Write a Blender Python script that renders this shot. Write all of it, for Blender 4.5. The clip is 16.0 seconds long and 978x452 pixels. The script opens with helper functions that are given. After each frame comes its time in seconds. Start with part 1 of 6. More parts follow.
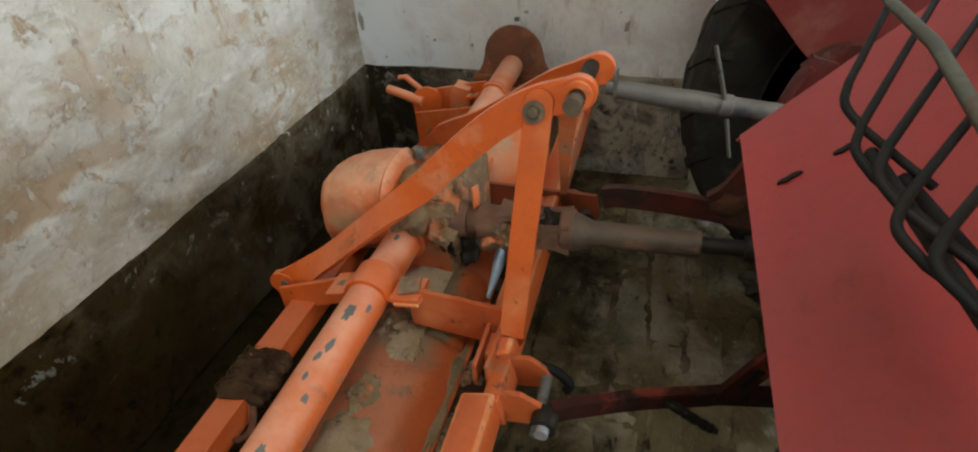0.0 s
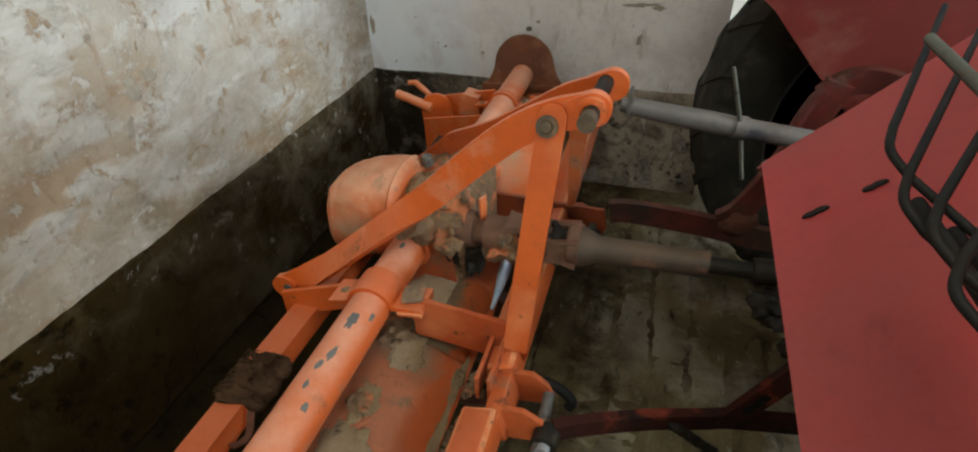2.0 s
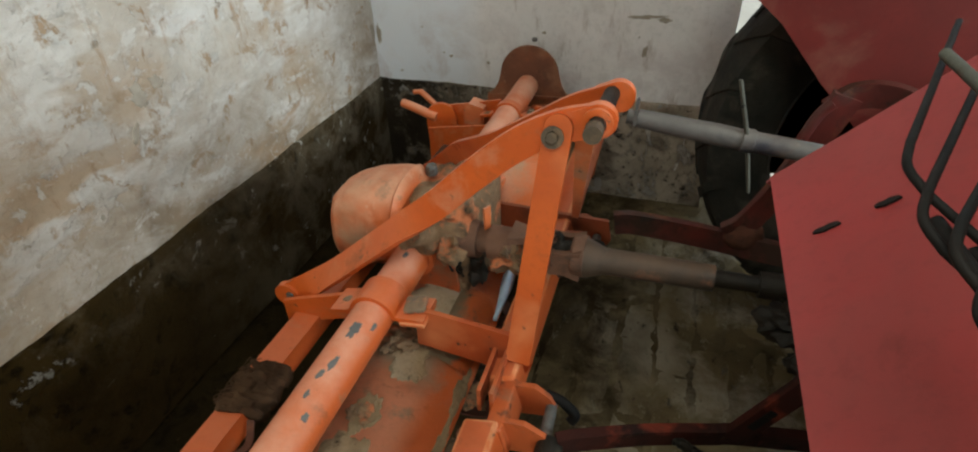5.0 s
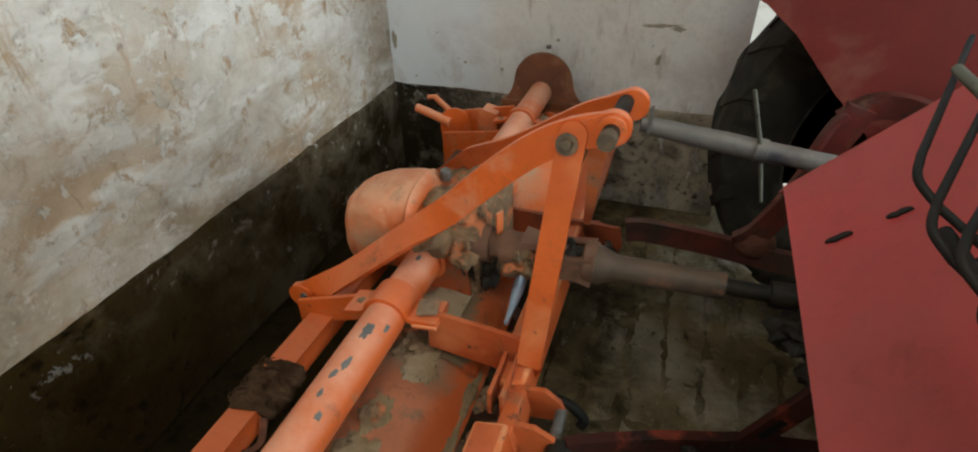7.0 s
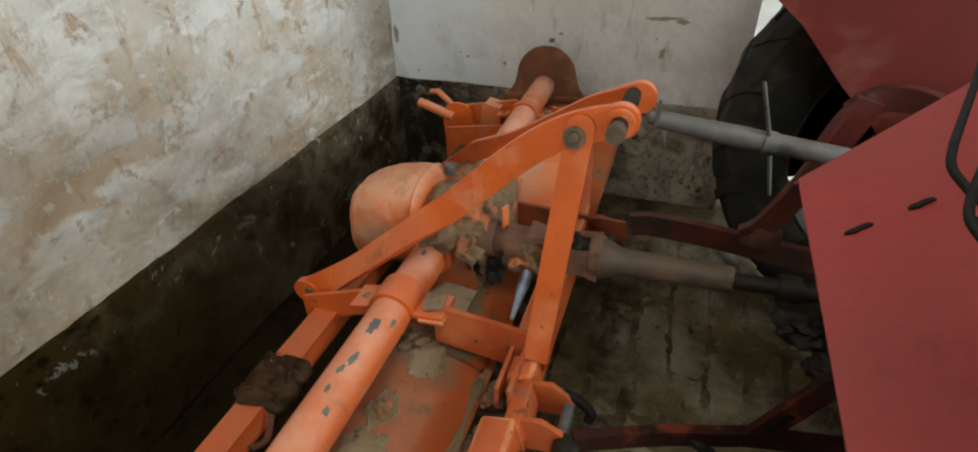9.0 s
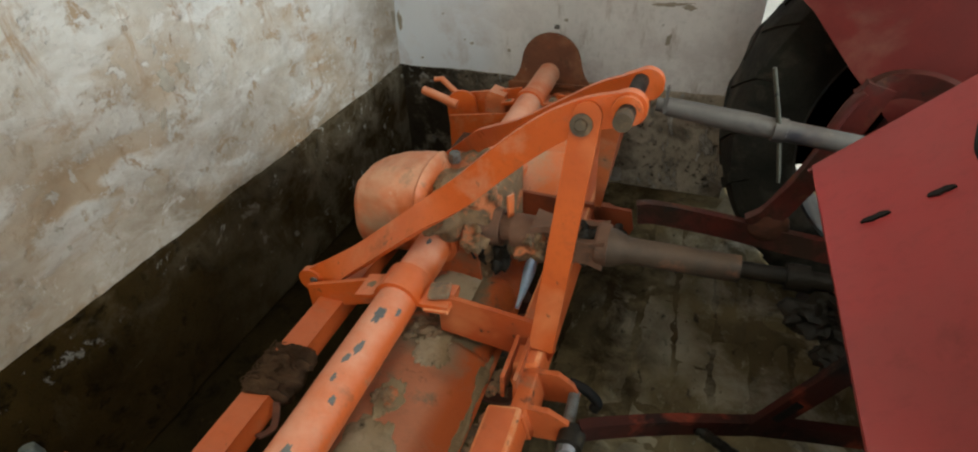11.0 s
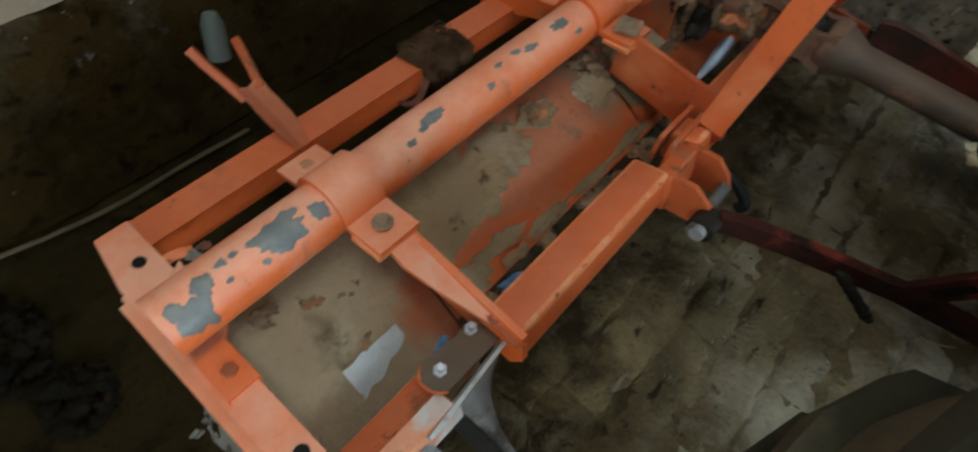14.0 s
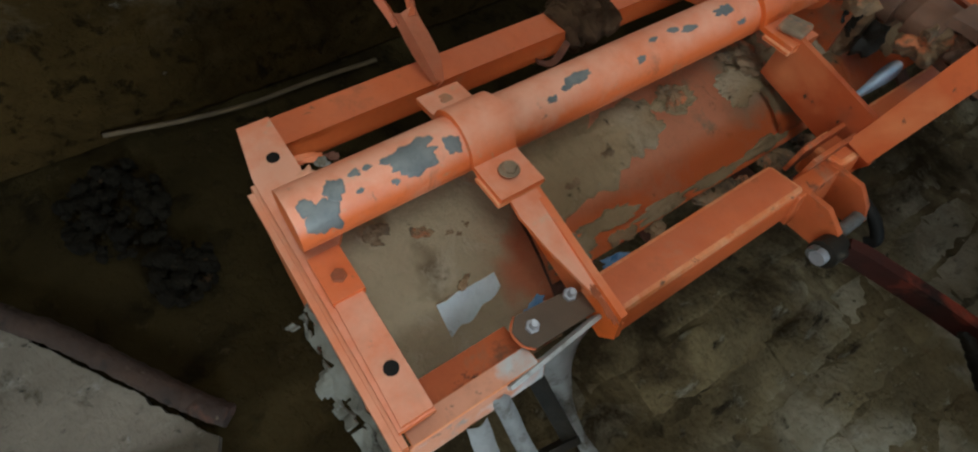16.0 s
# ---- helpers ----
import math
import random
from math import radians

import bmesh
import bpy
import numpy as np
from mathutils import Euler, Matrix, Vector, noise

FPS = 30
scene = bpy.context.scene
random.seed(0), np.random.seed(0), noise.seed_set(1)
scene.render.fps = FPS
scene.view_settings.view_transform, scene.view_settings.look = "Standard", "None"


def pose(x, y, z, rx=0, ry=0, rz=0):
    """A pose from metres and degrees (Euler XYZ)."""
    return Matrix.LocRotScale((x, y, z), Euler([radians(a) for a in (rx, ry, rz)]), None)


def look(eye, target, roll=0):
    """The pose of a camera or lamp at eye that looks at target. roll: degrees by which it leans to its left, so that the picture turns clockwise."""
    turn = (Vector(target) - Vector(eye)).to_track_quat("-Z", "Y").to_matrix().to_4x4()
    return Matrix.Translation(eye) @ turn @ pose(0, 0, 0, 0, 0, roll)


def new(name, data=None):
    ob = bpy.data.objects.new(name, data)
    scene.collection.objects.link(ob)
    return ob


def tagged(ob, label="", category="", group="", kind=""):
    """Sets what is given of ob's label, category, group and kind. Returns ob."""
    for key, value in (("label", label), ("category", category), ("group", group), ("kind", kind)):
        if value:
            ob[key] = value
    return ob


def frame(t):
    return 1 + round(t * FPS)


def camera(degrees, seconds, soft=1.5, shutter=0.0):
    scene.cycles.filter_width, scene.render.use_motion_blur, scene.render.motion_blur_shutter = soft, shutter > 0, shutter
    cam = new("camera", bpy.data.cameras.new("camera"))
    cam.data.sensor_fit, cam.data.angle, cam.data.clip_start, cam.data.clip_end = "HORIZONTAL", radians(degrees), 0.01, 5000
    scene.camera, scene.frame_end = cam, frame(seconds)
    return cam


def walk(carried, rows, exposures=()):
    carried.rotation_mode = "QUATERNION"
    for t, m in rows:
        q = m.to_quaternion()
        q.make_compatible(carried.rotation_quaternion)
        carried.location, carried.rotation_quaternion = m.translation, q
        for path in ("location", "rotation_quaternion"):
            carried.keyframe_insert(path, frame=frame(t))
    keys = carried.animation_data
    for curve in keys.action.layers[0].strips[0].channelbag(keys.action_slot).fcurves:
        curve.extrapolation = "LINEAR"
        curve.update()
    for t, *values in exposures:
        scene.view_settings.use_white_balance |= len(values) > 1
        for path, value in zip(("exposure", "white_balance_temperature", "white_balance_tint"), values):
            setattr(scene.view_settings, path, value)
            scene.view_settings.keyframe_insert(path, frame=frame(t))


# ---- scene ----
cam = camera(81.2, 16.0, soft=2.0, shutter=0.4)
PATH = [
    (0, (0.554, 0.048, 1.432), (0.062, 1.586, 0.252), -4.3),
    (0.5, (0.541, 0.052, 1.438), (0.053, 1.589, 0.256), -3.8),
    (1, (0.537, 0.056, 1.441), (0.04, 1.596, 0.265), -3.4),
    (1.5, (0.535, 0.058, 1.44), (0.036, 1.603, 0.272), -2.7),
    (2, (0.536, 0.061, 1.439), (0.039, 1.608, 0.273), -2.2),
    (2.5, (0.541, 0.059, 1.439), (0.04, 1.609, 0.278), -2.0),
    (3, (0.545, 0.056, 1.44), (0.04, 1.607, 0.283), -2.0),
    (5.5, (0.531, 0.068, 1.437), (0.013, 1.631, 0.301), -1.6),
    (6, (0.533, 0.059, 1.441), (0.005, 1.62, 0.309), -1.4),
    (6.5, (0.532, 0.059, 1.441), (-0.008, 1.62, 0.315), -1.3),
    (7, (0.529, 0.053, 1.444), (-0.018, 1.615, 0.321), -1.4),
    (7.5, (0.534, 0.051, 1.443), (-0.017, 1.615, 0.326), -1.4),
    (8, (0.525, 0.048, 1.437), (-0.028, 1.61, 0.316), -1.4),
    (10.5, (0.512, 0.06, 1.445), (-0.021, 1.596, 0.281), -2.1),
    (11, (0.51, 0.057, 1.435), (-0.041, 1.584, 0.266), -2.0),
    (11.5, (0.515, 0.053, 1.43), (-0.036, 1.572, 0.252), -1.5),
    (12, (0.515, 0.059, 1.4), (-0.02, 1.519, 0.142), -0.6),
    (12.5, (0.507, 0.056, 1.389), (0.0, 1.416, 0.012), 0.3),
    (13, (0.481, 0.035, 1.336), (0.017, 1.246, -0.186), 6.2),
    (13.5, (0.456, 0.012, 1.299), (-0.053, 1.106, -0.296), 10.4),
    (14, (0.434, -0.026, 1.272), (-0.147, 0.915, -0.394), 11.1),
    (14.5, (0.421, -0.074, 1.249), (-0.245, 0.709, -0.467), 11.9),
    (15, (0.414, -0.106, 1.233), (-0.263, 0.643, -0.493), 15.6),
    (15.5, (0.407, -0.111, 1.234), (-0.266, 0.62, -0.502), 15.9),
    (16, (0.403, -0.093, 1.245), (-0.279, 0.634, -0.489), 14.5),
]
walk(cam, [(t, look(eye, target, roll)) for t, eye, target, roll in PATH], [(0, -0.20, 6150, -1), (10.5, -0.19, 6150, -1), (12.5, -0.20, 6600, -2), (14.2, -0.40, 5500, -5), (16, -0.46, 5500, -4)])

# ---- light ----
world = bpy.data.worlds.new("sky")
scene.world = world
world.use_nodes = True
wn = world.node_tree.nodes
sky = wn.new("ShaderNodeTexSky")
sky.sky_type, sky.sun_disc = "NISHITA", False
sky.sun_elevation, sky.sun_rotation = radians(65), radians(-17)
wn["Background"].inputs["Strength"].default_value = 0.10
world.node_tree.links.new(sky.outputs["Color"], wn["Background"].inputs["Color"])

sun = new("sun", bpy.data.lights.new("sun", "SUN"))
sun.data.energy, sun.data.angle, sun.data.color = 4.0, radians(0.5), (1.0, 0.95, 0.88)
sun.matrix_world = look((-0.12, 0.40, 0.91), (0, 0, 0))


def area(name, m, sx, sy, watts, colour):
    lamp = bpy.data.lights.new(name, "AREA")
    lamp.shape, lamp.size, lamp.size_y, lamp.energy, lamp.color = "RECTANGLE", sx, sy, watts, colour
    ob = new(name, lamp)
    ob.matrix_world = m
    return ob


# daylight at the doorways; the east and overhead lamps are added, no opening seen
area("east_fill", look((4.5, 0.1, 2.12), (-0.7, 1.5, 0.95)), 1.6, 0.8, 225, (0.95, 0.97, 1.0))
area("south_door_daylight", look((1.15, -2.66, 1.30), (0.35, 1.0, 0.60)), 1.5, 1.7, 42, (1.0, 0.945, 0.86))
area("overhead_fill", pose(0.50, -0.05, 2.70), 0.9, 0.9, 27, (1.0, 0.95, 0.86))
area("doorway_daylight", look((1.9, 2.42, 1.35), (0.6, 0.3, 0.7)), 1.8, 1.6, 12, (0.98, 0.98, 1.0))


# ---- materials ----
def material(name):
    m = bpy.data.materials.new(name)
    m.use_nodes = True
    return m, m.node_tree.nodes, m.node_tree.links, m.node_tree.nodes["Principled BSDF"]


def coords(n, l, scale=(1, 1, 1)):
    tc = n.new("ShaderNodeNewGeometry")
    mp = n.new("ShaderNodeMapping")
    mp.inputs["Scale"].default_value = scale
    l.new(tc.outputs["Position"], mp.inputs["Vector"])
    return mp.outputs["Vector"]


def noise_tex(n, l, vec, scale, detail=6, rough=0.6, distort=0.0):
    t = n.new("ShaderNodeTexNoise")
    t.inputs["Scale"].default_value, t.inputs["Detail"].default_value = scale, detail
    t.inputs["Roughness"].default_value, t.inputs["Distortion"].default_value = rough, distort
    l.new(vec, t.inputs["Vector"])
    return t.outputs["Fac"]


def ramp(n, l, fac, lo, hi):
    r = n.new("ShaderNodeMapRange")
    r.inputs["From Min"].default_value, r.inputs["From Max"].default_value = lo, hi
    l.new(fac, r.inputs["Value"])
    return r.outputs["Result"]


def blend(n, l, fac, a, b):
    m = n.new("ShaderNodeMix")
    m.data_type = "RGBA"
    for sock, v in ((m.inputs["Factor"], fac), (m.inputs["A"], a), (m.inputs["B"], b)):
        if isinstance(v, (int, float)):
            sock.default_value = v
        elif isinstance(v, tuple):
            sock.default_value = (*v, 1)
        else:
            l.new(v, sock)
    return m.outputs["Result"]


def add_bump(n, l, bsdf, height, strength, distance):
    b = n.new("ShaderNodeBump")
    b.inputs["Strength"].default_value, b.inputs["Distance"].default_value = strength, distance
    l.new(height, b.inputs["Height"])
    l.new(b.outputs["Normal"], bsdf.inputs["Normal"])


def surface(name, base, second, rough=0.6, metal=0.0, big=5, fine=70, layers=(), bump=0.25, deep=0.002, stretch=(1, 1, 1), gloss=0.5, random_shift=0.0, dust=None, lift=0.0, zones=()):
    """Two tones by coarse noise, fine grain over it, then layers (colour, scale, low, high, roughness, stretch, and for
    soft outlines the noise's detail).
    dust: (colour, amount) of a thin uneven film on upward faces, painting settled dust and lit sheen; lift: relief that
    the layers add.
    zones: (colour, axis, from, to, scale, low, high) noisy patches of another colour that thin out along one axis, some
    painting light or shade."""
    m, n, l, bsdf = material(name)
    vec = coords(n, l, stretch)
    c = blend(n, l, ramp(n, l, noise_tex(n, l, vec, big), 0.35, 0.65), base, second)
    grain = noise_tex(n, l, vec, fine, 8, 0.7)
    dark = tuple(v * 0.72 for v in base)
    c = blend(n, l, ramp(n, l, grain, 0.5, 0.85), c, dark)
    r, height = None, grain
    for i, (colour, scale, lo, hi, lr, st, *plain) in enumerate(layers):
        f = ramp(n, l, noise_tex(n, l, coords(n, l, st), scale, *((plain[0], 0.5) if plain else (9, 0.68)), 0.3), lo, hi)
        c = blend(n, l, f, c, colour)
        mix = n.new("ShaderNodeMix")
        mix.inputs["A"].default_value, mix.inputs["B"].default_value = rough, lr
        if r is not None:
            l.new(r, mix.inputs["A"])
        l.new(f, mix.inputs["Factor"])
        r = mix.outputs["Result"]
        if lift:
            up = n.new("ShaderNodeMath")
            up.operation = "MULTIPLY_ADD"
            up.inputs[1].default_value = lift * (1 if i % 2 else -1)
            l.new(f, up.inputs[0])
            l.new(height, up.inputs[2])
            height = up.outputs[0]
    for colour, axis, v0, v1, scale, lo, hi, *st in zones:
        where = n.new("ShaderNodeSeparateXYZ")
        l.new(n.new("ShaderNodeNewGeometry").outputs["Position"], where.inputs["Vector"])
        both = n.new("ShaderNodeMath")
        both.operation = "MULTIPLY"
        l.new(ramp(n, l, where.outputs[axis], v0, v1), both.inputs[0])
        l.new(ramp(n, l, noise_tex(n, l, coords(n, l, *st), scale, 9, 0.7, 0.4), lo, hi), both.inputs[1])
        c = blend(n, l, both.outputs[0], c, colour)
    if dust:
        sep = n.new("ShaderNodeSeparateXYZ")
        l.new(n.new("ShaderNodeNewGeometry").outputs["Normal"], sep.inputs["Vector"])
        film = n.new("ShaderNodeMath")
        film.operation = "MULTIPLY"
        l.new(ramp(n, l, sep.outputs["Z"], 0.30, 0.85), film.inputs[0])
        patchy = n.new("ShaderNodeMapRange")
        patchy.inputs["From Min"].default_value, patchy.inputs["From Max"].default_value = 0.36, 0.60
        patchy.inputs["To Min"].default_value, patchy.inputs["To Max"].default_value = dust[1] * 0.35, dust[1]
        l.new(noise_tex(n, l, vec, 9, 8, 0.65), patchy.inputs["Value"])
        l.new(patchy.outputs["Result"], film.inputs[1])
        c = blend(n, l, film.outputs[0], c, dust[0])
    if random_shift:
        info = n.new("ShaderNodeObjectInfo")
        hs = n.new("ShaderNodeHueSaturation")
        rr = n.new("ShaderNodeMapRange")
        rr.inputs["To Min"].default_value, rr.inputs["To Max"].default_value = 1 - random_shift, 1 + random_shift
        l.new(info.outputs["Random"], rr.inputs["Value"])
        l.new(rr.outputs["Result"], hs.inputs["Value"])
        l.new(c, hs.inputs["Color"])
        c = hs.outputs["Color"]
    l.new(c, bsdf.inputs["Base Color"])
    bsdf.inputs["Roughness"].default_value, bsdf.inputs["Metallic"].default_value = rough, metal
    bsdf.inputs["Specular IOR Level"].default_value = gloss
    if r is not None:
        l.new(r, bsdf.inputs["Roughness"])
    add_bump(n, l, bsdf, height, bump, deep)
    return m


ONE = (1, 1, 1)
DUST = (0.30, 0.23, 0.15)
# the film on top faces is dust plus the pinkish sheen, painted in
ORANGE = surface("orange_paint", (0.67, 0.126, 0.018), (0.56, 0.098, 0.015), 0.38, layers=((DUST, 6, 0.58, 0.90, 0.9, ONE), ((0.64, 0.25, 0.12), 9, 0.55, 0.74, 0.7, ONE), ((0.24, 0.080, 0.028), 7, 0.58, 0.72, 0.85, ONE), ((0.12, 0.07, 0.04), 22, 0.63, 0.69, 0.85, ONE), ((0.36, 0.25, 0.15), 13, 0.63, 0.70, 0.9, ONE), ((0.14, 0.14, 0.135), 19, 0.69, 0.71, 0.6, ONE)), bump=0.3, deep=0.0014, gloss=0.6, dust=((0.74, 0.25, 0.12), 0.50), lift=0.2)
ORANGE_MID = surface("soiled_orange_paint", (0.58, 0.115, 0.023), (0.46, 0.088, 0.020), 0.45, layers=((DUST, 6, 0.58, 0.86, 0.9, ONE), ((0.20, 0.075, 0.03), 9, 0.60, 0.74, 0.85, ONE), ((0.12, 0.065, 0.035), 26, 0.64, 0.69, 0.85, ONE)), bump=0.3, deep=0.0014, gloss=0.5, dust=((0.66, 0.22, 0.105), 0.28), lift=0.15)
# stronger pink film: dust, with the beam's bright highlights put into the colour
ORANGE_PALE = surface("pale_filmed_orange_paint", (0.70, 0.155, 0.038), (0.60, 0.130, 0.032), 0.45, layers=((DUST, 5, 0.57, 0.86, 0.9, ONE), ((0.62, 0.31, 0.20), 9, 0.53, 0.74, 0.8, ONE), ((0.24, 0.095, 0.045), 8, 0.61, 0.74, 0.85, ONE), ((0.40, 0.29, 0.18), 15, 0.62, 0.70, 0.9, ONE), ((0.12, 0.075, 0.045), 26, 0.66, 0.71, 0.9, ONE)), bump=0.4, deep=0.0018, gloss=0.5, dust=((0.77, 0.385, 0.26), 0.75), lift=0.25, zones=(((0.66, 0.33, 0.20), "Y", 1.62, 1.95, 10, 0.40, 0.60),))
ORANGE_DUSTY = surface("dusty_orange_paint", (0.70, 0.175, 0.05), (0.58, 0.165, 0.06), 0.48, layers=((DUST, 7, 0.54, 0.80, 0.92, ONE), ((0.62, 0.28, 0.16), 15, 0.52, 0.78, 0.8, ONE), ((0.12, 0.07, 0.045), 14, 0.62, 0.69, 0.9, ONE), ((0.45, 0.38, 0.27), 9, 0.62, 0.70, 0.9, ONE)), bump=0.4, gloss=0.45, dust=((0.72, 0.36, 0.23), 0.70), lift=0.2)
ORANGE_RUST = surface("rust_stained_orange_paint", (0.34, 0.085, 0.025), (0.22, 0.055, 0.02), 0.65, layers=(((0.10, 0.045, 0.025), 12, 0.52, 0.7, 0.85, ONE), ((0.62, 0.17, 0.05), 9, 0.62, 0.72, 0.6, ONE)), bump=0.4)
# orange of the far hitch parts, with their shadow painted in as brown
FAR_SHADED = surface("shaded_orange_brown_paint", (0.29, 0.062, 0.020), (0.20, 0.045, 0.017), 0.6, layers=(((0.10, 0.035, 0.018), 9, 0.53, 0.70, 0.85, ONE, 5), ((0.36, 0.13, 0.065), 16, 0.60, 0.70, 0.85, ONE)), bump=0.4, gloss=0.3, lift=0.15, dust=((0.42, 0.17, 0.10), 0.35))
HOOD_PAINT = surface("faded_salmon_paint", (0.68, 0.270, 0.145), (0.60, 0.215, 0.108), 0.6, layers=(((0.42, 0.29, 0.185), 5, 0.54, 0.70, 0.9, ONE, 5), ((0.30, 0.22, 0.14), 9, 0.58, 0.68, 0.9, ONE), ((0.22, 0.10, 0.05), 14, 0.62, 0.70, 0.85, ONE), ((0.10, 0.07, 0.045), 30, 0.66, 0.71, 0.9, ONE)), bump=0.6, deep=0.004, gloss=0.4, lift=0.3, zones=(((0.70, 0.165, 0.042), "X", 0.125, 0.165, 6, 0.34, 0.52),))
CRUST = surface("crust_of_brown_mud", (0.320, 0.225, 0.126), (0.230, 0.160, 0.088), 0.92, big=7, layers=(((0.40, 0.318, 0.225), 4, 0.54, 0.70, 0.9, ONE, 5), ((0.17, 0.122, 0.064), 8, 0.55, 0.68, 0.95, ONE), ((0.06, 0.042, 0.022), 24, 0.63, 0.69, 0.95, ONE), ((0.36, 0.29, 0.19), 30, 0.64, 0.70, 0.95, ONE)), bump=1.0, deep=0.008, gloss=0.2, lift=0.4)
RAIL = surface("muddy_orange_rail", (0.62, 0.140, 0.032), (0.54, 0.120, 0.030), 0.5, layers=(((0.26, 0.185, 0.105), 4.5, 0.57, 0.61, 0.92, ONE, 5), ((0.17, 0.12, 0.07), 13, 0.60, 0.68, 0.92, ONE), ((0.08, 0.055, 0.035), 24, 0.63, 0.69, 0.9, ONE)), bump=0.6, deep=0.004, gloss=0.4, lift=0.4, zones=(((0.23, 0.165, 0.095), "X", 0.150, 0.112, 7, 0.30, 0.46), ((0.19, 0.135, 0.078), "Y", 0.52, 0.36, 9, 0.42, 0.52)))
ORANGE_LEG = surface("clear_orange_paint", (0.56, 0.105, 0.014), (0.46, 0.080, 0.012), 0.45, layers=(((0.64, 0.20, 0.07), 5, 0.56, 0.76, 0.7, ONE, 5), ((0.24, 0.070, 0.022), 9, 0.60, 0.74, 0.85, ONE), ((0.10, 0.055, 0.03), 26, 0.65, 0.70, 0.85, ONE)), bump=0.3, deep=0.0014, gloss=0.35, lift=0.15)
# shaded copy of the orange for the gusset face turned from the light
ORANGE_SHADED = surface("shaded_red_orange_paint", (0.46, 0.082, 0.016), (0.34, 0.060, 0.014), 0.5, layers=(((0.20, 0.055, 0.020), 8, 0.54, 0.72, 0.85, ONE, 5), ((0.55, 0.17, 0.06), 6, 0.56, 0.72, 0.7, ONE, 5), ((0.06, 0.035, 0.02), 24, 0.63, 0.68, 0.85, ONE)), bump=0.4, gloss=0.4, lift=0.2)
# grime, and on the hitch plates also their shade, put into the colour
ORANGE_WORN = surface("grimy_shaded_orange_paint", (0.52, 0.115, 0.028), (0.38, 0.08, 0.024), 0.5, layers=(((0.13, 0.055, 0.028), 11, 0.53, 0.66, 0.85, ONE), ((0.24, 0.17, 0.105), 8, 0.56, 0.72, 0.9, ONE), ((0.05, 0.03, 0.02), 22, 0.61, 0.66, 0.8, ONE)), bump=0.4, gloss=0.45, lift=0.25)
PALE_MUD = surface("pale_caked_dust", (0.62, 0.485, 0.315), (0.52, 0.395, 0.250), 0.92, layers=(((0.62, 0.20, 0.095), 3.6, 0.55, 0.62, 0.6, ONE, 3), ((0.26, 0.185, 0.11), 7, 0.57, 0.70, 0.9, ONE, 5), ((0.64, 0.52, 0.37), 13, 0.55, 0.66, 0.9, ONE), ((0.15, 0.105, 0.065), 28, 0.67, 0.72, 0.9, ONE)), bump=0.9, deep=0.006, gloss=0.2, lift=0.35, zones=(((0.68, 0.25, 0.125), "Y", 0.19, 0.26, 5, 0.44, 0.56),))
COVER = surface("scuffed_orange_casting", (0.66, 0.155, 0.040), (0.52, 0.125, 0.038), 0.5, layers=(((0.30, 0.09, 0.03), 7, 0.54, 0.68, 0.7, ONE), ((0.46, 0.31, 0.19), 5, 0.54, 0.70, 0.92, ONE, 5), ((0.14, 0.075, 0.04), 17, 0.60, 0.66, 0.9, ONE), ((0.62, 0.30, 0.18), 22, 0.58, 0.66, 0.7, ONE)), bump=0.6, deep=0.004, gloss=0.45, dust=((0.70, 0.38, 0.235), 0.85), lift=0.35)
GREASE = surface("greasy_mud", (0.30, 0.185, 0.095), (0.165, 0.100, 0.052), 0.8, layers=(((0.05, 0.036, 0.022), 10, 0.53, 0.66, 0.5, ONE), ((0.60, 0.19, 0.07), 9, 0.55, 0.61, 0.6, ONE), ((0.44, 0.335, 0.215), 16, 0.57, 0.68, 0.9, ONE), ((0.04, 0.03, 0.02), 24, 0.62, 0.68, 0.6, ONE)), bump=0.9, deep=0.008, big=12, lift=0.5)
OIL = surface("black_oily_grime", (0.0085, 0.0070, 0.0050), (0.020, 0.0155, 0.0100), 0.55, layers=(((0.05, 0.040, 0.026), 14, 0.62, 0.72, 0.9, ONE),), bump=0.8, deep=0.004, big=16, gloss=0.25)
BARE = surface("bare_grey_primer", (0.145, 0.15, 0.15), (0.20, 0.20, 0.19), 0.55, metal=0.3, big=30, bump=0.2)
RUST = surface("rust", (0.135, 0.048, 0.026), (0.085, 0.034, 0.022), 0.85, layers=(((0.22, 0.085, 0.04), 18, 0.55, 0.75, 0.9, ONE), ((0.04, 0.020, 0.013), 9, 0.52, 0.68, 0.9, ONE)), bump=0.6, big=10, dust=((0.17, 0.09, 0.055), 0.3))
SHIELD_RUST = surface("dusty_brown_rust", (0.200, 0.078, 0.040), (0.135, 0.052, 0.030), 0.85, layers=(((0.34, 0.175, 0.095), 7, 0.52, 0.70, 0.9, ONE, 5), ((0.26, 0.085, 0.035), 12, 0.55, 0.72, 0.85, ONE), ((0.055, 0.026, 0.017), 8, 0.56, 0.70, 0.9, ONE, 5), ((0.40, 0.24, 0.14), 24, 0.63, 0.71, 0.9, ONE)), bump=0.6, big=8, lift=0.2, dust=((0.34, 0.19, 0.11), 0.4), zones=(((0.36, 0.13, 0.05), "Z", 0.58, 0.50, 9, 0.42, 0.60),))
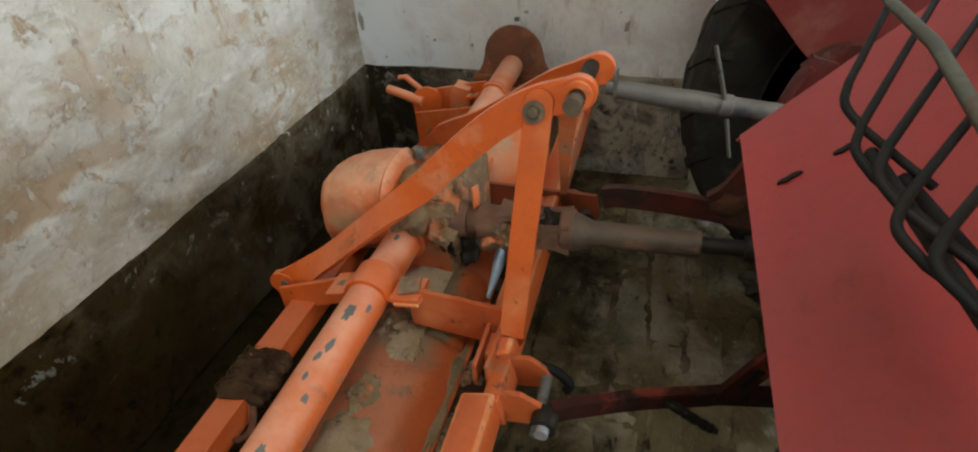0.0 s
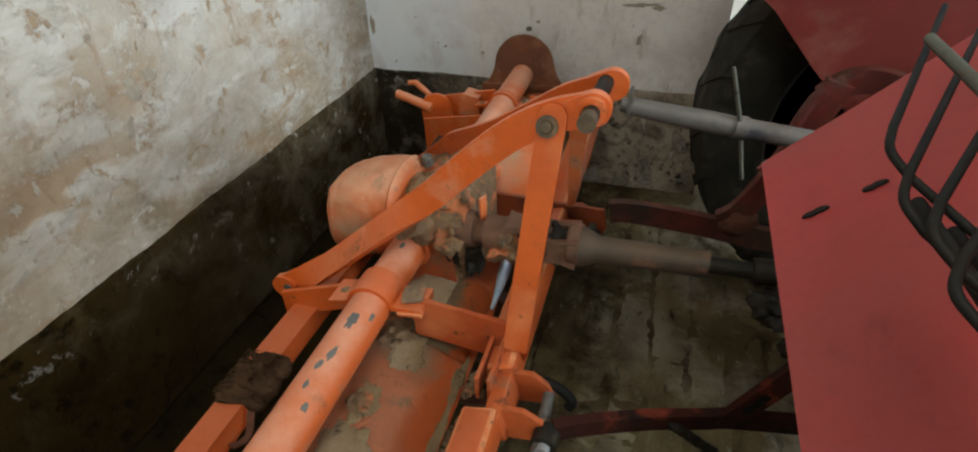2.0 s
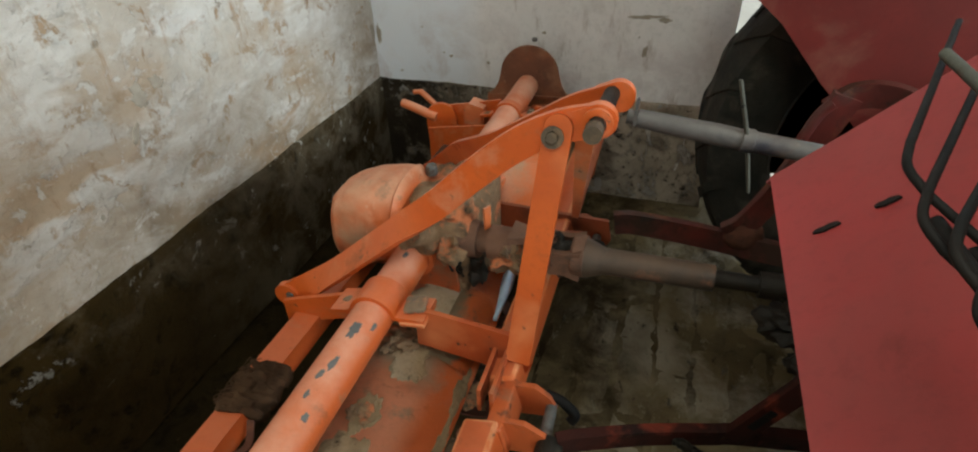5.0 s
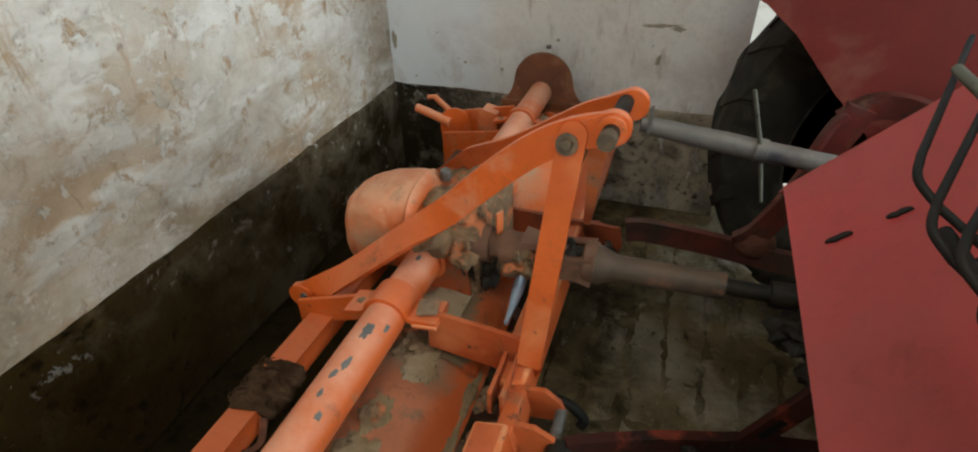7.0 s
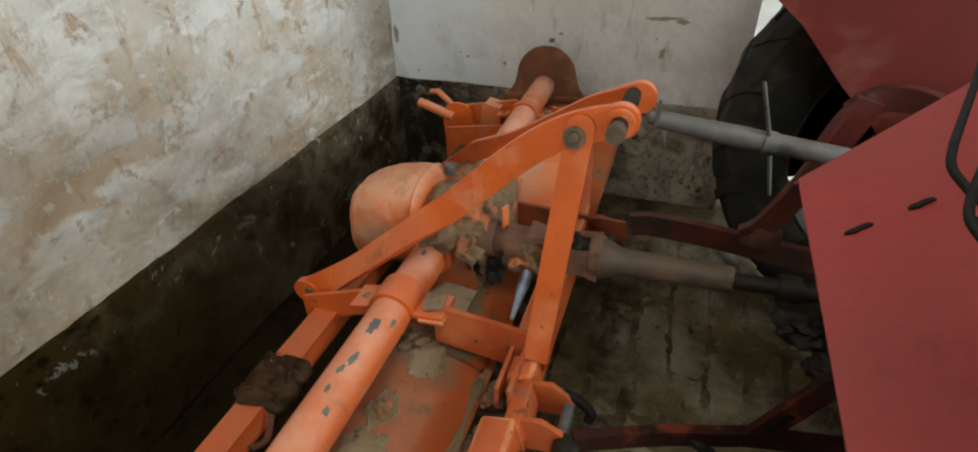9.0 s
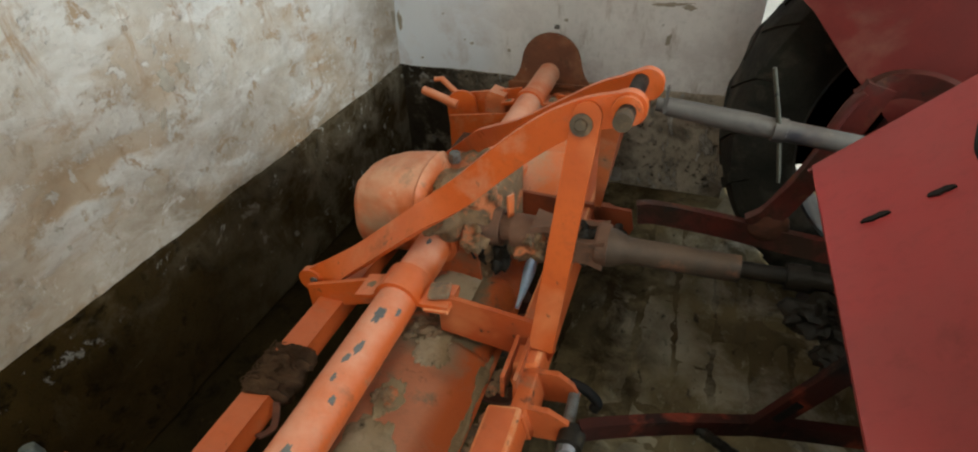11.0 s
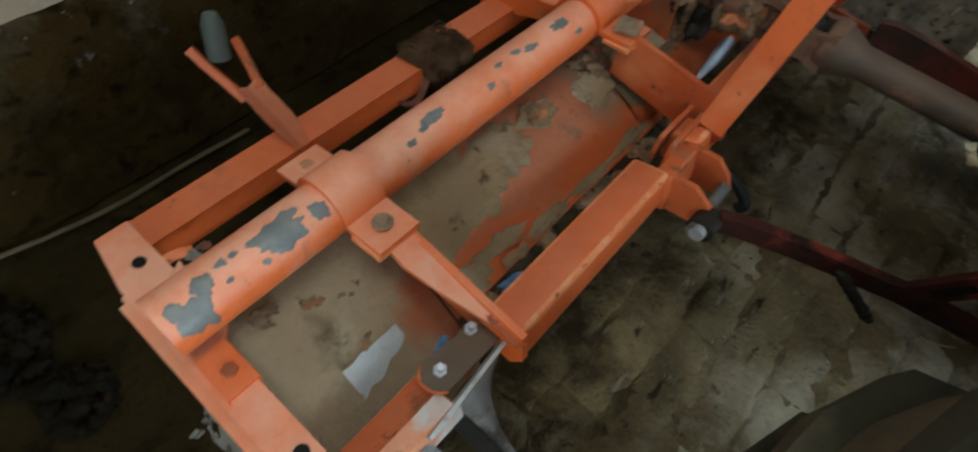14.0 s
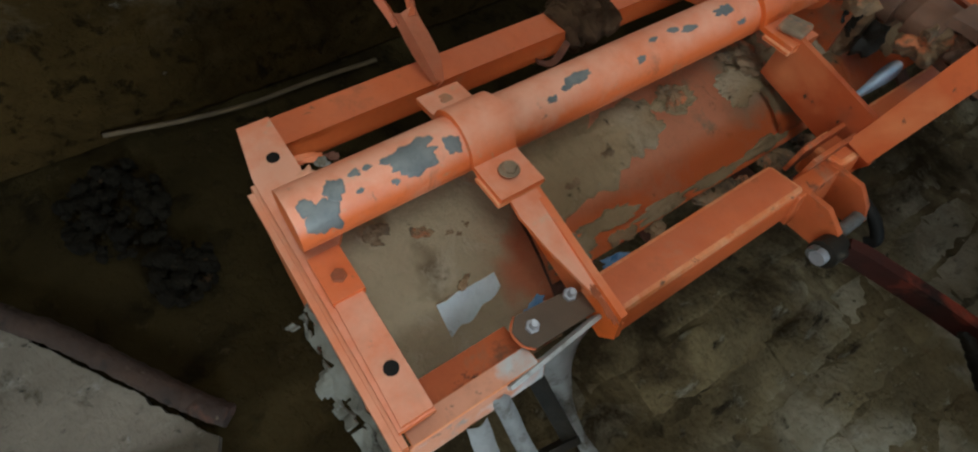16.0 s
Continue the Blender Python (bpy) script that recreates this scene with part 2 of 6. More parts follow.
PIPE = surface("crusted_iron", (0.046, 0.022, 0.012), (0.026, 0.013, 0.008), 0.9, layers=(((0.16, 0.12, 0.08), 16, 0.61, 0.68, 0.95, ONE), ((0.105, 0.036, 0.018), 8, 0.54, 0.66, 0.9, ONE), ((0.012, 0.009, 0.006), 20, 0.58, 0.68, 0.95, ONE)), bump=1.0, deep=0.008, big=12, lift=0.5)
RED_RUST = surface("worn_red_paint_on_steel", (0.12, 0.017, 0.012), (0.05, 0.012, 0.010), 0.5, layers=(((0.045, 0.020, 0.012), 10, 0.48, 0.62, 0.8, ONE), ((0.16, 0.06, 0.03), 15, 0.58, 0.68, 0.85, ONE), ((0.015, 0.012, 0.010), 18, 0.58, 0.66, 0.6, ONE)), bump=0.5, big=9, dust=((0.17, 0.065, 0.045), 0.25))
LINK = surface("blackened_red_link", (0.050, 0.012, 0.008), (0.024, 0.009, 0.007), 0.7, layers=(((0.010, 0.008, 0.007), 9, 0.50, 0.64, 0.8, ONE), ((0.20, 0.036, 0.018), 10, 0.58, 0.70, 0.6, ONE, 5), ((0.085, 0.050, 0.028), 20, 0.62, 0.70, 0.9, ONE)), bump=0.7, big=9, gloss=0.15, lift=0.25)
STEEL = surface("dirty_grey_steel", (0.105, 0.094, 0.086), (0.065, 0.058, 0.055), 0.6, metal=0.1, layers=(((0.12, 0.075, 0.052), 8, 0.52, 0.68, 0.85, ONE), ((0.10, 0.125, 0.135), 5, 0.54, 0.66, 0.7, ONE, 4), ((0.020, 0.020, 0.030), 7, 0.57, 0.66, 0.5, ONE, 4), ((0.20, 0.17, 0.145), 18, 0.60, 0.70, 0.9, ONE)), bump=0.5, big=12, lift=0.2, dust=((0.25, 0.215, 0.185), 0.32))
BOLT_BROWN = surface("greasy_bolt_steel", (0.120, 0.085, 0.052), (0.070, 0.052, 0.034), 0.6, metal=0.15, big=40, layers=(((0.26, 0.165, 0.095), 16, 0.54, 0.70, 0.9, ONE), ((0.028, 0.026, 0.026), 22, 0.55, 0.66, 0.5, ONE)), bump=0.6, lift=0.2)
BOLT = surface("bolt_steel", (0.17, 0.17, 0.165), (0.10, 0.095, 0.085), 0.5, metal=0.4, big=60, layers=((DUST, 20, 0.55, 0.75, 0.9, ONE), ((0.10, 0.045, 0.025), 30, 0.60, 0.70, 0.9, ONE)), bump=0.5)
NUT = surface("dust_caked_nut", (0.270, 0.185, 0.115), (0.185, 0.125, 0.078), 0.85, layers=(((0.10, 0.085, 0.070), 25, 0.54, 0.64, 0.6, ONE), ((0.50, 0.17, 0.07), 14, 0.52, 0.64, 0.6, ONE), ((0.36, 0.28, 0.19), 20, 0.58, 0.68, 0.9, ONE)), bump=0.8, big=30, lift=0.3)
ZINC = surface("dulled_zinc", (0.42, 0.41, 0.44), (0.30, 0.30, 0.33), 0.42, metal=0.4, big=40, bump=0.2)
# pale blue base colour paints the glint of the lever
BLUE_GLINT = surface("pale_blue_glint", (0.66, 0.80, 0.97), (0.50, 0.66, 0.86), 0.25, metal=0.35, big=30, bump=0.08)
PTO_MUD = surface("dusty_driveshaft_tube", (0.085, 0.054, 0.033), (0.050, 0.033, 0.021), 0.65, layers=(((0.022, 0.018, 0.014), 5, 0.50, 0.64, 0.45, ONE, 5), ((0.18, 0.085, 0.048), 11, 0.58, 0.70, 0.8, ONE), ((0.24, 0.18, 0.12), 20, 0.62, 0.70, 0.9, ONE)), bump=0.6, big=8, lift=0.2, dust=((0.190, 0.112, 0.066), 0.36))
RED = surface("tractor_red_paint", (0.54, 0.080, 0.080), (0.47, 0.068, 0.068), 0.42, layers=(((0.37, 0.115, 0.105), 3.2, 0.40, 0.95, 0.55, ONE), ((0.34, 0.095, 0.080), 40, 0.62, 0.9, 0.65, ONE), ((0.30, 0.066, 0.055), 9, 0.60, 0.75, 0.7, ONE), ((0.42, 0.15, 0.13), 6, 0.60, 0.80, 0.7, (1, 0.3, 1))), bump=0.1, deep=0.0008, big=2.5, gloss=0.45)
# far mudguard: dirtier red, with its shade put into the colour as well
RED_MID = surface("dirty_shaded_red_paint", (0.46, 0.044, 0.032), (0.37, 0.036, 0.027), 0.5, layers=(((0.24, 0.06, 0.035), 3, 0.52, 0.8, 0.8, ONE), ((0.20, 0.055, 0.04), 11, 0.58, 0.74, 0.8, ONE)), bump=0.1, big=3)
RACK_RAIL = surface("weathered_grey_rail", (0.085, 0.085, 0.066), (0.055, 0.053, 0.042), 0.6, layers=(((0.10, 0.05, 0.03), 30, 0.58, 0.70, 0.85, ONE), ((0.02, 0.02, 0.02), 22, 0.60, 0.68, 0.8, ONE)), bump=0.4, big=20, gloss=0.3)
# darker copy of the mudguard red: the skirts' shade is in the colour
RED_SHADED = surface("deep_shaded_red_paint", (0.16, 0.017, 0.012), (0.115, 0.014, 0.010), 0.5, layers=(((0.20, 0.07, 0.04), 4, 0.55, 0.8, 0.8, ONE),), bump=0.2, big=5)
RUBBER = surface("dusty_tyre_rubber", (0.018, 0.019, 0.016), (0.034, 0.032, 0.025), 0.85, layers=(((0.15, 0.135, 0.115), 2.6, 0.55, 0.72, 0.95, ONE, 6), ((0.07, 0.062, 0.046), 9, 0.56, 0.70, 0.95, ONE), ((0.010, 0.010, 0.009), 5, 0.56, 0.68, 0.8, ONE, 5)), bump=0.7, deep=0.006, big=6, gloss=0.2, lift=0.2)
MUDDY_LUG = surface("muddy_tyre_lug", (0.060, 0.054, 0.034), (0.038, 0.035, 0.024), 0.9, layers=(((0.12, 0.096, 0.058), 7, 0.54, 0.72, 0.95, ONE, 5), ((0.018, 0.018, 0.014), 9, 0.56, 0.70, 0.9, ONE)), bump=0.8, deep=0.006, big=8, gloss=0.15, lift=0.3)
CARCASS = surface("mud_dusted_tyre", (0.115, 0.092, 0.058), (0.070, 0.058, 0.038), 0.9, layers=(((0.15, 0.115, 0.066), 5, 0.55, 0.72, 0.95, ONE, 5), ((0.085, 0.070, 0.044), 9, 0.52, 0.66, 0.95, ONE), ((0.016, 0.016, 0.013), 7, 0.56, 0.68, 0.9, ONE)), bump=0.9, deep=0.008, big=6, gloss=0.15, lift=0.4)
BLACK = surface("black_rod_coating", (0.007, 0.007, 0.007), (0.014, 0.011, 0.009), 0.65, layers=(((0.07, 0.03, 0.018), 30, 0.66, 0.74, 0.85, ONE),), bump=0.3, big=20, gloss=0.15)
YOKE = surface("dusty_cast_yoke", (0.18, 0.088, 0.05), (0.10, 0.052, 0.032), 0.75, layers=(((0.035, 0.026, 0.018), 12, 0.50, 0.66, 0.6, ONE), ((0.30, 0.13, 0.07), 18, 0.60, 0.72, 0.8, ONE)), bump=0.7, big=14, dust=((0.215, 0.105, 0.058), 0.36))
SOIL = surface("dry_soil", (0.010, 0.0075, 0.004), (0.006, 0.0045, 0.0025), 0.95, bump=1.0, deep=0.01, big=18, fine=120, gloss=0.1, layers=(((0.05, 0.028, 0.012), 30, 0.62, 0.70, 0.95, ONE),))
SACKING = surface("brown_sacking", (0.115, 0.066, 0.036), (0.06, 0.034, 0.02), 0.95, bump=1.0, deep=0.006, big=22, fine=160, gloss=0.1)
WOOD = surface("weathered_wood", (0.10, 0.066, 0.032), (0.05, 0.033, 0.017), 0.85, big=14, bump=0.5, stretch=(6, 1, 6))
PAPER = surface("torn_white_sticker", (0.76, 0.79, 0.82), (0.66, 0.68, 0.69), 0.6, layers=(((0.33, 0.27, 0.2), 30, 0.58, 0.7, 0.9, ONE),), bump=0.2, big=20)
PALE = surface("whitewashed_dusty_steel", (0.46, 0.46, 0.46), (0.30, 0.29, 0.275), 0.8, layers=(((0.12, 0.10, 0.07), 14, 0.48, 0.62, 0.9, ONE), ((0.60, 0.18, 0.10), 16, 0.66, 0.70, 0.7, ONE)), bump=0.6, big=14)
LIMED = surface("limewash_smeared_orange", (0.66, 0.30, 0.185), (0.58, 0.235, 0.125), 0.75, big=9, layers=(((0.56, 0.55, 0.55), 7, 0.50, 0.58, 0.9, ONE, 6), ((0.30, 0.27, 0.24), 12, 0.58, 0.66, 0.9, ONE), ((0.15, 0.10, 0.07), 26, 0.64, 0.70, 0.9, ONE)), bump=0.5)
CLAY = surface("dried_grey_clay", (0.230, 0.220, 0.190), (0.130, 0.118, 0.090), 0.92, layers=(((0.060, 0.050, 0.032), 9, 0.52, 0.64, 0.95, ONE), ((0.46, 0.46, 0.46), 12, 0.60, 0.68, 0.9, ONE), ((0.03, 0.025, 0.016), 26, 0.60, 0.68, 0.95, ONE)), bump=1.0, deep=0.008, big=12, lift=0.5)
ROLLER = surface("weathered_green_grey", (0.060, 0.072, 0.064), (0.035, 0.042, 0.036), 0.7, layers=(((0.14, 0.14, 0.12), 18, 0.56, 0.68, 0.9, ONE),), bump=0.4, big=14)
TAPE = surface("blue_rag_plastic", (0.05, 0.13, 0.26), (0.12, 0.19, 0.28), 0.4, big=40)
# brown stains; the low Z and near Y zones paint in the weaker light
PLASTER = surface("stained_dimmed_whitewash", (0.69, 0.655, 0.60), (0.56, 0.505, 0.435), 0.92, big=6, fine=42, bump=0.9, deep=0.010, gloss=0.15, lift=0.22, layers=(
    ((0.49, 0.365, 0.250), 3.4, 0.46, 0.62, 0.95, (1, 0.6, 1.3), 7),
    ((0.73, 0.705, 0.665), 6.0, 0.52, 0.60, 0.9, (1, 0.6, 1.3), 8),
    ((0.42, 0.27, 0.155), 7.0, 0.56, 0.69, 0.95, (1, 0.6, 1.1)),
    ((0.70, 0.665, 0.615), 10.0, 0.54, 0.60, 0.9, (1, 0.7, 1)),
    ((0.46, 0.335, 0.225), 13.0, 0.57, 0.64, 0.95, (1, 0.8, 0.9)),
    ((0.36, 0.225, 0.125), 15.0, 0.60, 0.69, 0.95, (1, 1.3, 0.5)),
    ((0.72, 0.69, 0.65), 20.0, 0.58, 0.63, 0.9, (1, 0.9, 0.9)),
    ((0.42, 0.38, 0.33), 9.0, 0.65, 0.67, 0.95, ONE),
    ((0.20, 0.15, 0.11), 26.0, 0.70, 0.74, 0.95, ONE)),
    zones=(((0.42, 0.275, 0.160), "Z", 0.78, 1.02, 9, 0.55, 0.68, (1, 1.5, 0.35)), ((0.36, 0.282, 0.202), "Z", 1.02, 0.52, 5, 0.37, 0.58, (1, 0.6, 1.2)), ((0.38, 0.30, 0.218), "Y", 1.3, 0.0, 4, 0.38, 0.58, (1, 0.6, 1.2)), ((0.62, 0.58, 0.53), "Z", 1.0, 0.60, 13, 0.58, 0.65)))
# the bluish X zone paints the patch of daylight beside the west corner
PLASTER_BACK = surface("whitewashed_back_wall", (0.86, 0.835, 0.825), (0.78, 0.75, 0.735), 0.92, big=1.6, fine=50, bump=0.5, deep=0.005, gloss=0.15, lift=0.2, layers=(
    ((0.56, 0.51, 0.47), 3.4, 0.57, 0.80, 0.95, ONE),
    ((0.52, 0.46, 0.42), 9.0, 0.58, 0.70, 0.95, (1.4, 1, 0.4)),
    ((0.30, 0.26, 0.22), 16.0, 0.69, 0.73, 0.95, ONE)), zones=(((0.82, 0.85, 0.90), "X", -0.24, -0.36, 3, 0.20, 0.45), ((0.62, 0.565, 0.56), "Z", 0.90, 0.52, 4, 0.48, 0.64), ((0.66, 0.61, 0.60), "X", -0.1, 0.4, 5, 0.54, 0.70)))
# dark band, paler towards its top edge and the north corner
PLINTH = surface("dark_cement_plinth", (0.046, 0.028, 0.0090), (0.026, 0.0160, 0.0052), 0.95, big=4, fine=40, bump=1.0, deep=0.014, gloss=0.03, lift=0.5, layers=(
    ((0.015, 0.0097, 0.0036), 5.0, 0.50, 0.70, 0.95, ONE),
    ((0.076, 0.050, 0.0195), 5.0, 0.58, 0.76, 0.95, ONE, 5),
    ((0.013, 0.0086, 0.0034), 17.0, 0.56, 0.66, 0.95, ONE),
    ((0.125, 0.100, 0.066), 14.0, 0.67, 0.72, 0.95, (1, 0.7, 1)),
    ((0.15, 0.128, 0.095), 30.0, 0.71, 0.75, 0.95, ONE)), zones=(((0.072, 0.049, 0.022), "Y", 0.65, 1.30, 3, 0.34, 0.58), ((0.098, 0.077, 0.048), "Z", 0.20, 0.52, 7, 0.50, 0.66), ((0.17, 0.142, 0.100), "Y", 1.0, 2.1, 6, 0.40, 0.56), ((0.42, 0.40, 0.36), "Z", 0.34, 0.48, 13, 0.60, 0.65), ((0.40, 0.385, 0.35), "Y", 1.0, 2.2, 11, 0.61, 0.65)))
PLINTH_GREY = surface("flaking_grey_cement", (0.56, 0.48, 0.375), (0.37, 0.305, 0.23), 0.9, big=8, fine=40, bump=1.0, deep=0.018, gloss=0.15, lift=0.8, layers=(
    ((0.17, 0.135, 0.10), 6.0, 0.52, 0.66, 0.9, ONE),
    ((0.50, 0.46, 0.41), 13.0, 0.57, 0.63, 0.95, (1, 1, 0.6)),
    ((0.035, 0.028, 0.02), 24.0, 0.60, 0.67, 0.95, ONE),
    ((0.70, 0.67, 0.62), 11.0, 0.61, 0.64, 0.95, (1.8, 1, 0.45)), ((0.06, 0.048, 0.033), 34.0, 0.60, 0.66, 0.95, ONE)), zones=(((0.05, 0.038, 0.024), "X", -0.15, -0.55, 5, 0.34, 0.50), ((0.42, 0.40, 0.365), "Z", 0.34, 0.46, 20, 0.57, 0.63)))
# X zones paint the lit floor by the tyre and the tiller's contact shadow
BRICK = surface("worn_dusty_brick", (0.205, 0.154, 0.076), (0.135, 0.098, 0.046), 0.95, big=5, fine=55, bump=1.0, deep=0.018, gloss=0.14, random_shift=0.13, lift=0.6, layers=(
    ((0.41, 0.355, 0.255), 2.6, 0.51, 0.68, 0.95, (1, 0.8, 1), 5), ((0.075, 0.056, 0.029), 3.0, 0.54, 0.72, 0.95, (1.4, 0.7, 1), 5), ((0.36, 0.31, 0.215), 16, 0.58, 0.68, 0.95, (1.5, 0.7, 1)), ((0.04, 0.028, 0.014), 13, 0.60, 0.68, 0.95, (1.6, 0.8, 1)), ((0.03, 0.02, 0.01), 34, 0.67, 0.72, 0.95, ONE)), zones=(((0.42, 0.370, 0.280), "X", 0.55, 0.80, 3.5, 0.50, 0.68), ((0.040, 0.026, 0.011), "X", 0.66, 0.44, 5, 0.40, 0.60)))
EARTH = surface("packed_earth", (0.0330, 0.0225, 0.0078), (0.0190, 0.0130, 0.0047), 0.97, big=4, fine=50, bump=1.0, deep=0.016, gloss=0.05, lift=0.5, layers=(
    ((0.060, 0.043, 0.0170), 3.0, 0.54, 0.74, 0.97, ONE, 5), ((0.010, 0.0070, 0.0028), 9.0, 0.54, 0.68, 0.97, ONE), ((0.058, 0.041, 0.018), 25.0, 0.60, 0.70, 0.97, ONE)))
# same painted lit strip and tiller shadow as on the bricks
FLOOR_DUST = surface("trodden_dust", (0.150, 0.110, 0.053), (0.095, 0.069, 0.032), 0.97, big=5, fine=45, bump=1.0, deep=0.018, gloss=0.1, lift=0.5, layers=(
    ((0.33, 0.27, 0.16), 2.8, 0.54, 0.68, 0.97, (1, 0.8, 1), 5), ((0.040, 0.029, 0.014), 3.4, 0.54, 0.70, 0.97, (1.4, 0.7, 1), 5), ((0.028, 0.020, 0.010), 11.0, 0.58, 0.70, 0.97, ONE), ((0.24, 0.19, 0.115), 24, 0.61, 0.70, 0.95, ONE)), zones=(((0.36, 0.312, 0.230), "X", 0.55, 0.80, 3.5, 0.50, 0.68), ((0.038, 0.025, 0.011), "X", 0.66, 0.44, 5, 0.40, 0.60)))
CONCRETE = surface("worn_concrete", (0.190, 0.157, 0.120), (0.120, 0.096, 0.070), 0.92, big=5, fine=60, bump=0.9, deep=0.010, lift=0.5, layers=(((0.055, 0.041, 0.024), 4, 0.51, 0.64, 0.95, (1, 0.5, 1), 5), ((0.31, 0.285, 0.255), 7, 0.56, 0.68, 0.95, ONE), ((0.09, 0.072, 0.044), 13, 0.58, 0.67, 0.95, ONE), ((0.03, 0.024, 0.014), 30, 0.64, 0.70, 0.95, ONE)))
YARD = surface("sunlit_pale_yard", (0.56, 0.52, 0.45), (0.46, 0.42, 0.36), 0.95, big=0.7, fine=20, bump=0.6, layers=(((0.36, 0.32, 0.26), 2.0, 0.55, 0.75, 0.95, ONE),))
CEIL = surface("unseen_dark_limewash", (0.20, 0.17, 0.135), (0.13, 0.11, 0.085), 0.95, big=2, layers=(((0.07, 0.055, 0.04), 4, 0.52, 0.7, 0.95, ONE),))


# rubbed paint, and the light that edges catch, painted as one pale colour
WORN_EDGE = surface("rubbed_and_lit_pale_edge", (0.70, 0.30, 0.14), (0.62, 0.17, 0.05), 0.6, big=22, fine=90, layers=(((0.60, 0.13, 0.025), 14, 0.50, 0.62, 0.5, ONE), ((0.16, 0.08, 0.045), 30, 0.62, 0.68, 0.85, ONE)), bump=0.3)
EDGED = (ORANGE, ORANGE_LEG, LIMED, ORANGE_MID, ORANGE_PALE, ORANGE_DUSTY)

# ---- mesh tools ----
def V(*p):
    return Vector(p)


def part(name, bm, mat, parent=None, label="", bevel=0.0, smooth=False):
    """Links a bmesh as one mesh object, under a thing or a part where parent is given; bevelled edges of painted steel
    get a paler colour, as rubbed and as lit.
    """
    worn = bevel and mat in EDGED
    if bevel:
        edges = [e for e in bm.edges if len(e.link_faces) == 2 and e.calc_face_angle(0) > 0.6]
        bmesh.ops.bevel(bm, geom=edges, offset=bevel, segments=2, profile=0.5, affect="EDGES", clamp_overlap=True, material=1 if worn else -1)
    bmesh.ops.recalc_face_normals(bm, faces=bm.faces)
    me = bpy.data.meshes.new(name)
    bm.to_mesh(me)
    bm.free()
    me.materials.append(mat)
    if worn:
        me.materials.append(WORN_EDGE)
    if smooth:
        for p in me.polygons:
            p.use_smooth = True
        me.set_sharp_from_angle(angle=radians(38))
    ob = new(name, me)
    if parent is not None:
        ob.parent = parent
    if label:
        ob["label"] = label
    return ob


def thing(name, label, category, group="", kind=""):
    ob = new(name)
    ob.empty_display_size = 0.1
    return tagged(ob, label, category, group, kind)


def box(bm, c, s, m=None):
    """A box with centre c and size s, turned by m about its centre."""
    t = Matrix.Translation(c) @ (m if m else Matrix.Identity(4)) @ Matrix.Diagonal((*s, 1))
    bmesh.ops.create_cube(bm, size=1, matrix=t)
    return bm


def bar(bm, a, b, w, h, up=(0, 0, 1)):
    """A rectangular bar from a to b: h along up, w across."""
    a, b = Vector(a), Vector(b)
    d = (b - a).normalized()
    side = d.cross(Vector(up)).normalized()
    top = side.cross(d).normalized()
    vs = [bm.verts.new(p + side * sx * w / 2 + top * sz * h / 2) for p in (a, b) for sx, sz in ((-1, -1), (1, -1), (1, 1), (-1, 1))]
    for f in ((3, 2, 1, 0), (4, 5, 6, 7), (0, 1, 5, 4), (1, 2, 6, 5), (2, 3, 7, 6), (3, 0, 4, 7)):
        bm.faces.new([vs[i] for i in f])
    return bm


def sweep(bm, pts, r, seg=14, cap=True, flat=None, up=None):
    """A round rod along pts (r: one radius or one a point), or a flat strip of width, thickness where flat is given."""
    pts = [Vector(p) for p in pts]
    rs = r if isinstance(r, (list, tuple)) else [r] * len(pts)
    rings, last = [], None
    for i, p in enumerate(pts):
        d = (pts[min(i + 1, len(pts) - 1)] - pts[max(i - 1, 0)]).normalized()
        if up is not None:
            u = Vector(up[i]) if len(up) == len(pts) and not isinstance(up[0], (int, float)) else Vector(up)
        elif last is None:
            u = Vector((0, 0, 1)) if abs(d.z) < 0.9 else Vector((1, 0, 0))
        else:
            u = last
        side = d.cross(u).normalized()
        top = side.cross(d).normalized()
        last = top
        if flat:
            w, th = flat
            ring = [p + side * sx * th / 2 + top * sz * w / 2 for sx, sz in ((-1, -1), (1, -1), (1, 1), (-1, 1))]
        else:
            ring = [p + (side * math.cos(k * math.tau / seg) + top * math.sin(k * math.tau / seg)) * rs[i] for k in range(seg)]
        rings.append([bm.verts.new(v) for v in ring])
    n = len(rings[0])
    for a, b in zip(rings, rings[1:]):
        for k in range(n):
            bm.faces.new((a[k], a[(k + 1) % n], b[(k + 1) % n], b[k]))
    if cap:
        bm.faces.new(rings[0][::-1])
        bm.faces.new(rings[-1])
    return bm


def smooth_path(pts, n=6):
    """Catmull-Rom through pts."""
    p = [Vector(q) for q in pts]
    p = [p[0] * 2 - p[1]] + p + [p[-1] * 2 - p[-2]]
    out = []
    for i in range(1, len(p) - 2):
        for k in range(n):
            t = k / n
            out.append(0.5 * ((2 * p[i]) + (p[i + 1] - p[i - 1]) * t + (2 * p[i - 1] - 5 * p[i] + 4 * p[i + 1] - p[i + 2]) * t * t + (3 * p[i] - p[i - 1] - 3 * p[i + 1] + p[i + 2]) * t ** 3))
    return out + [p[-2]]


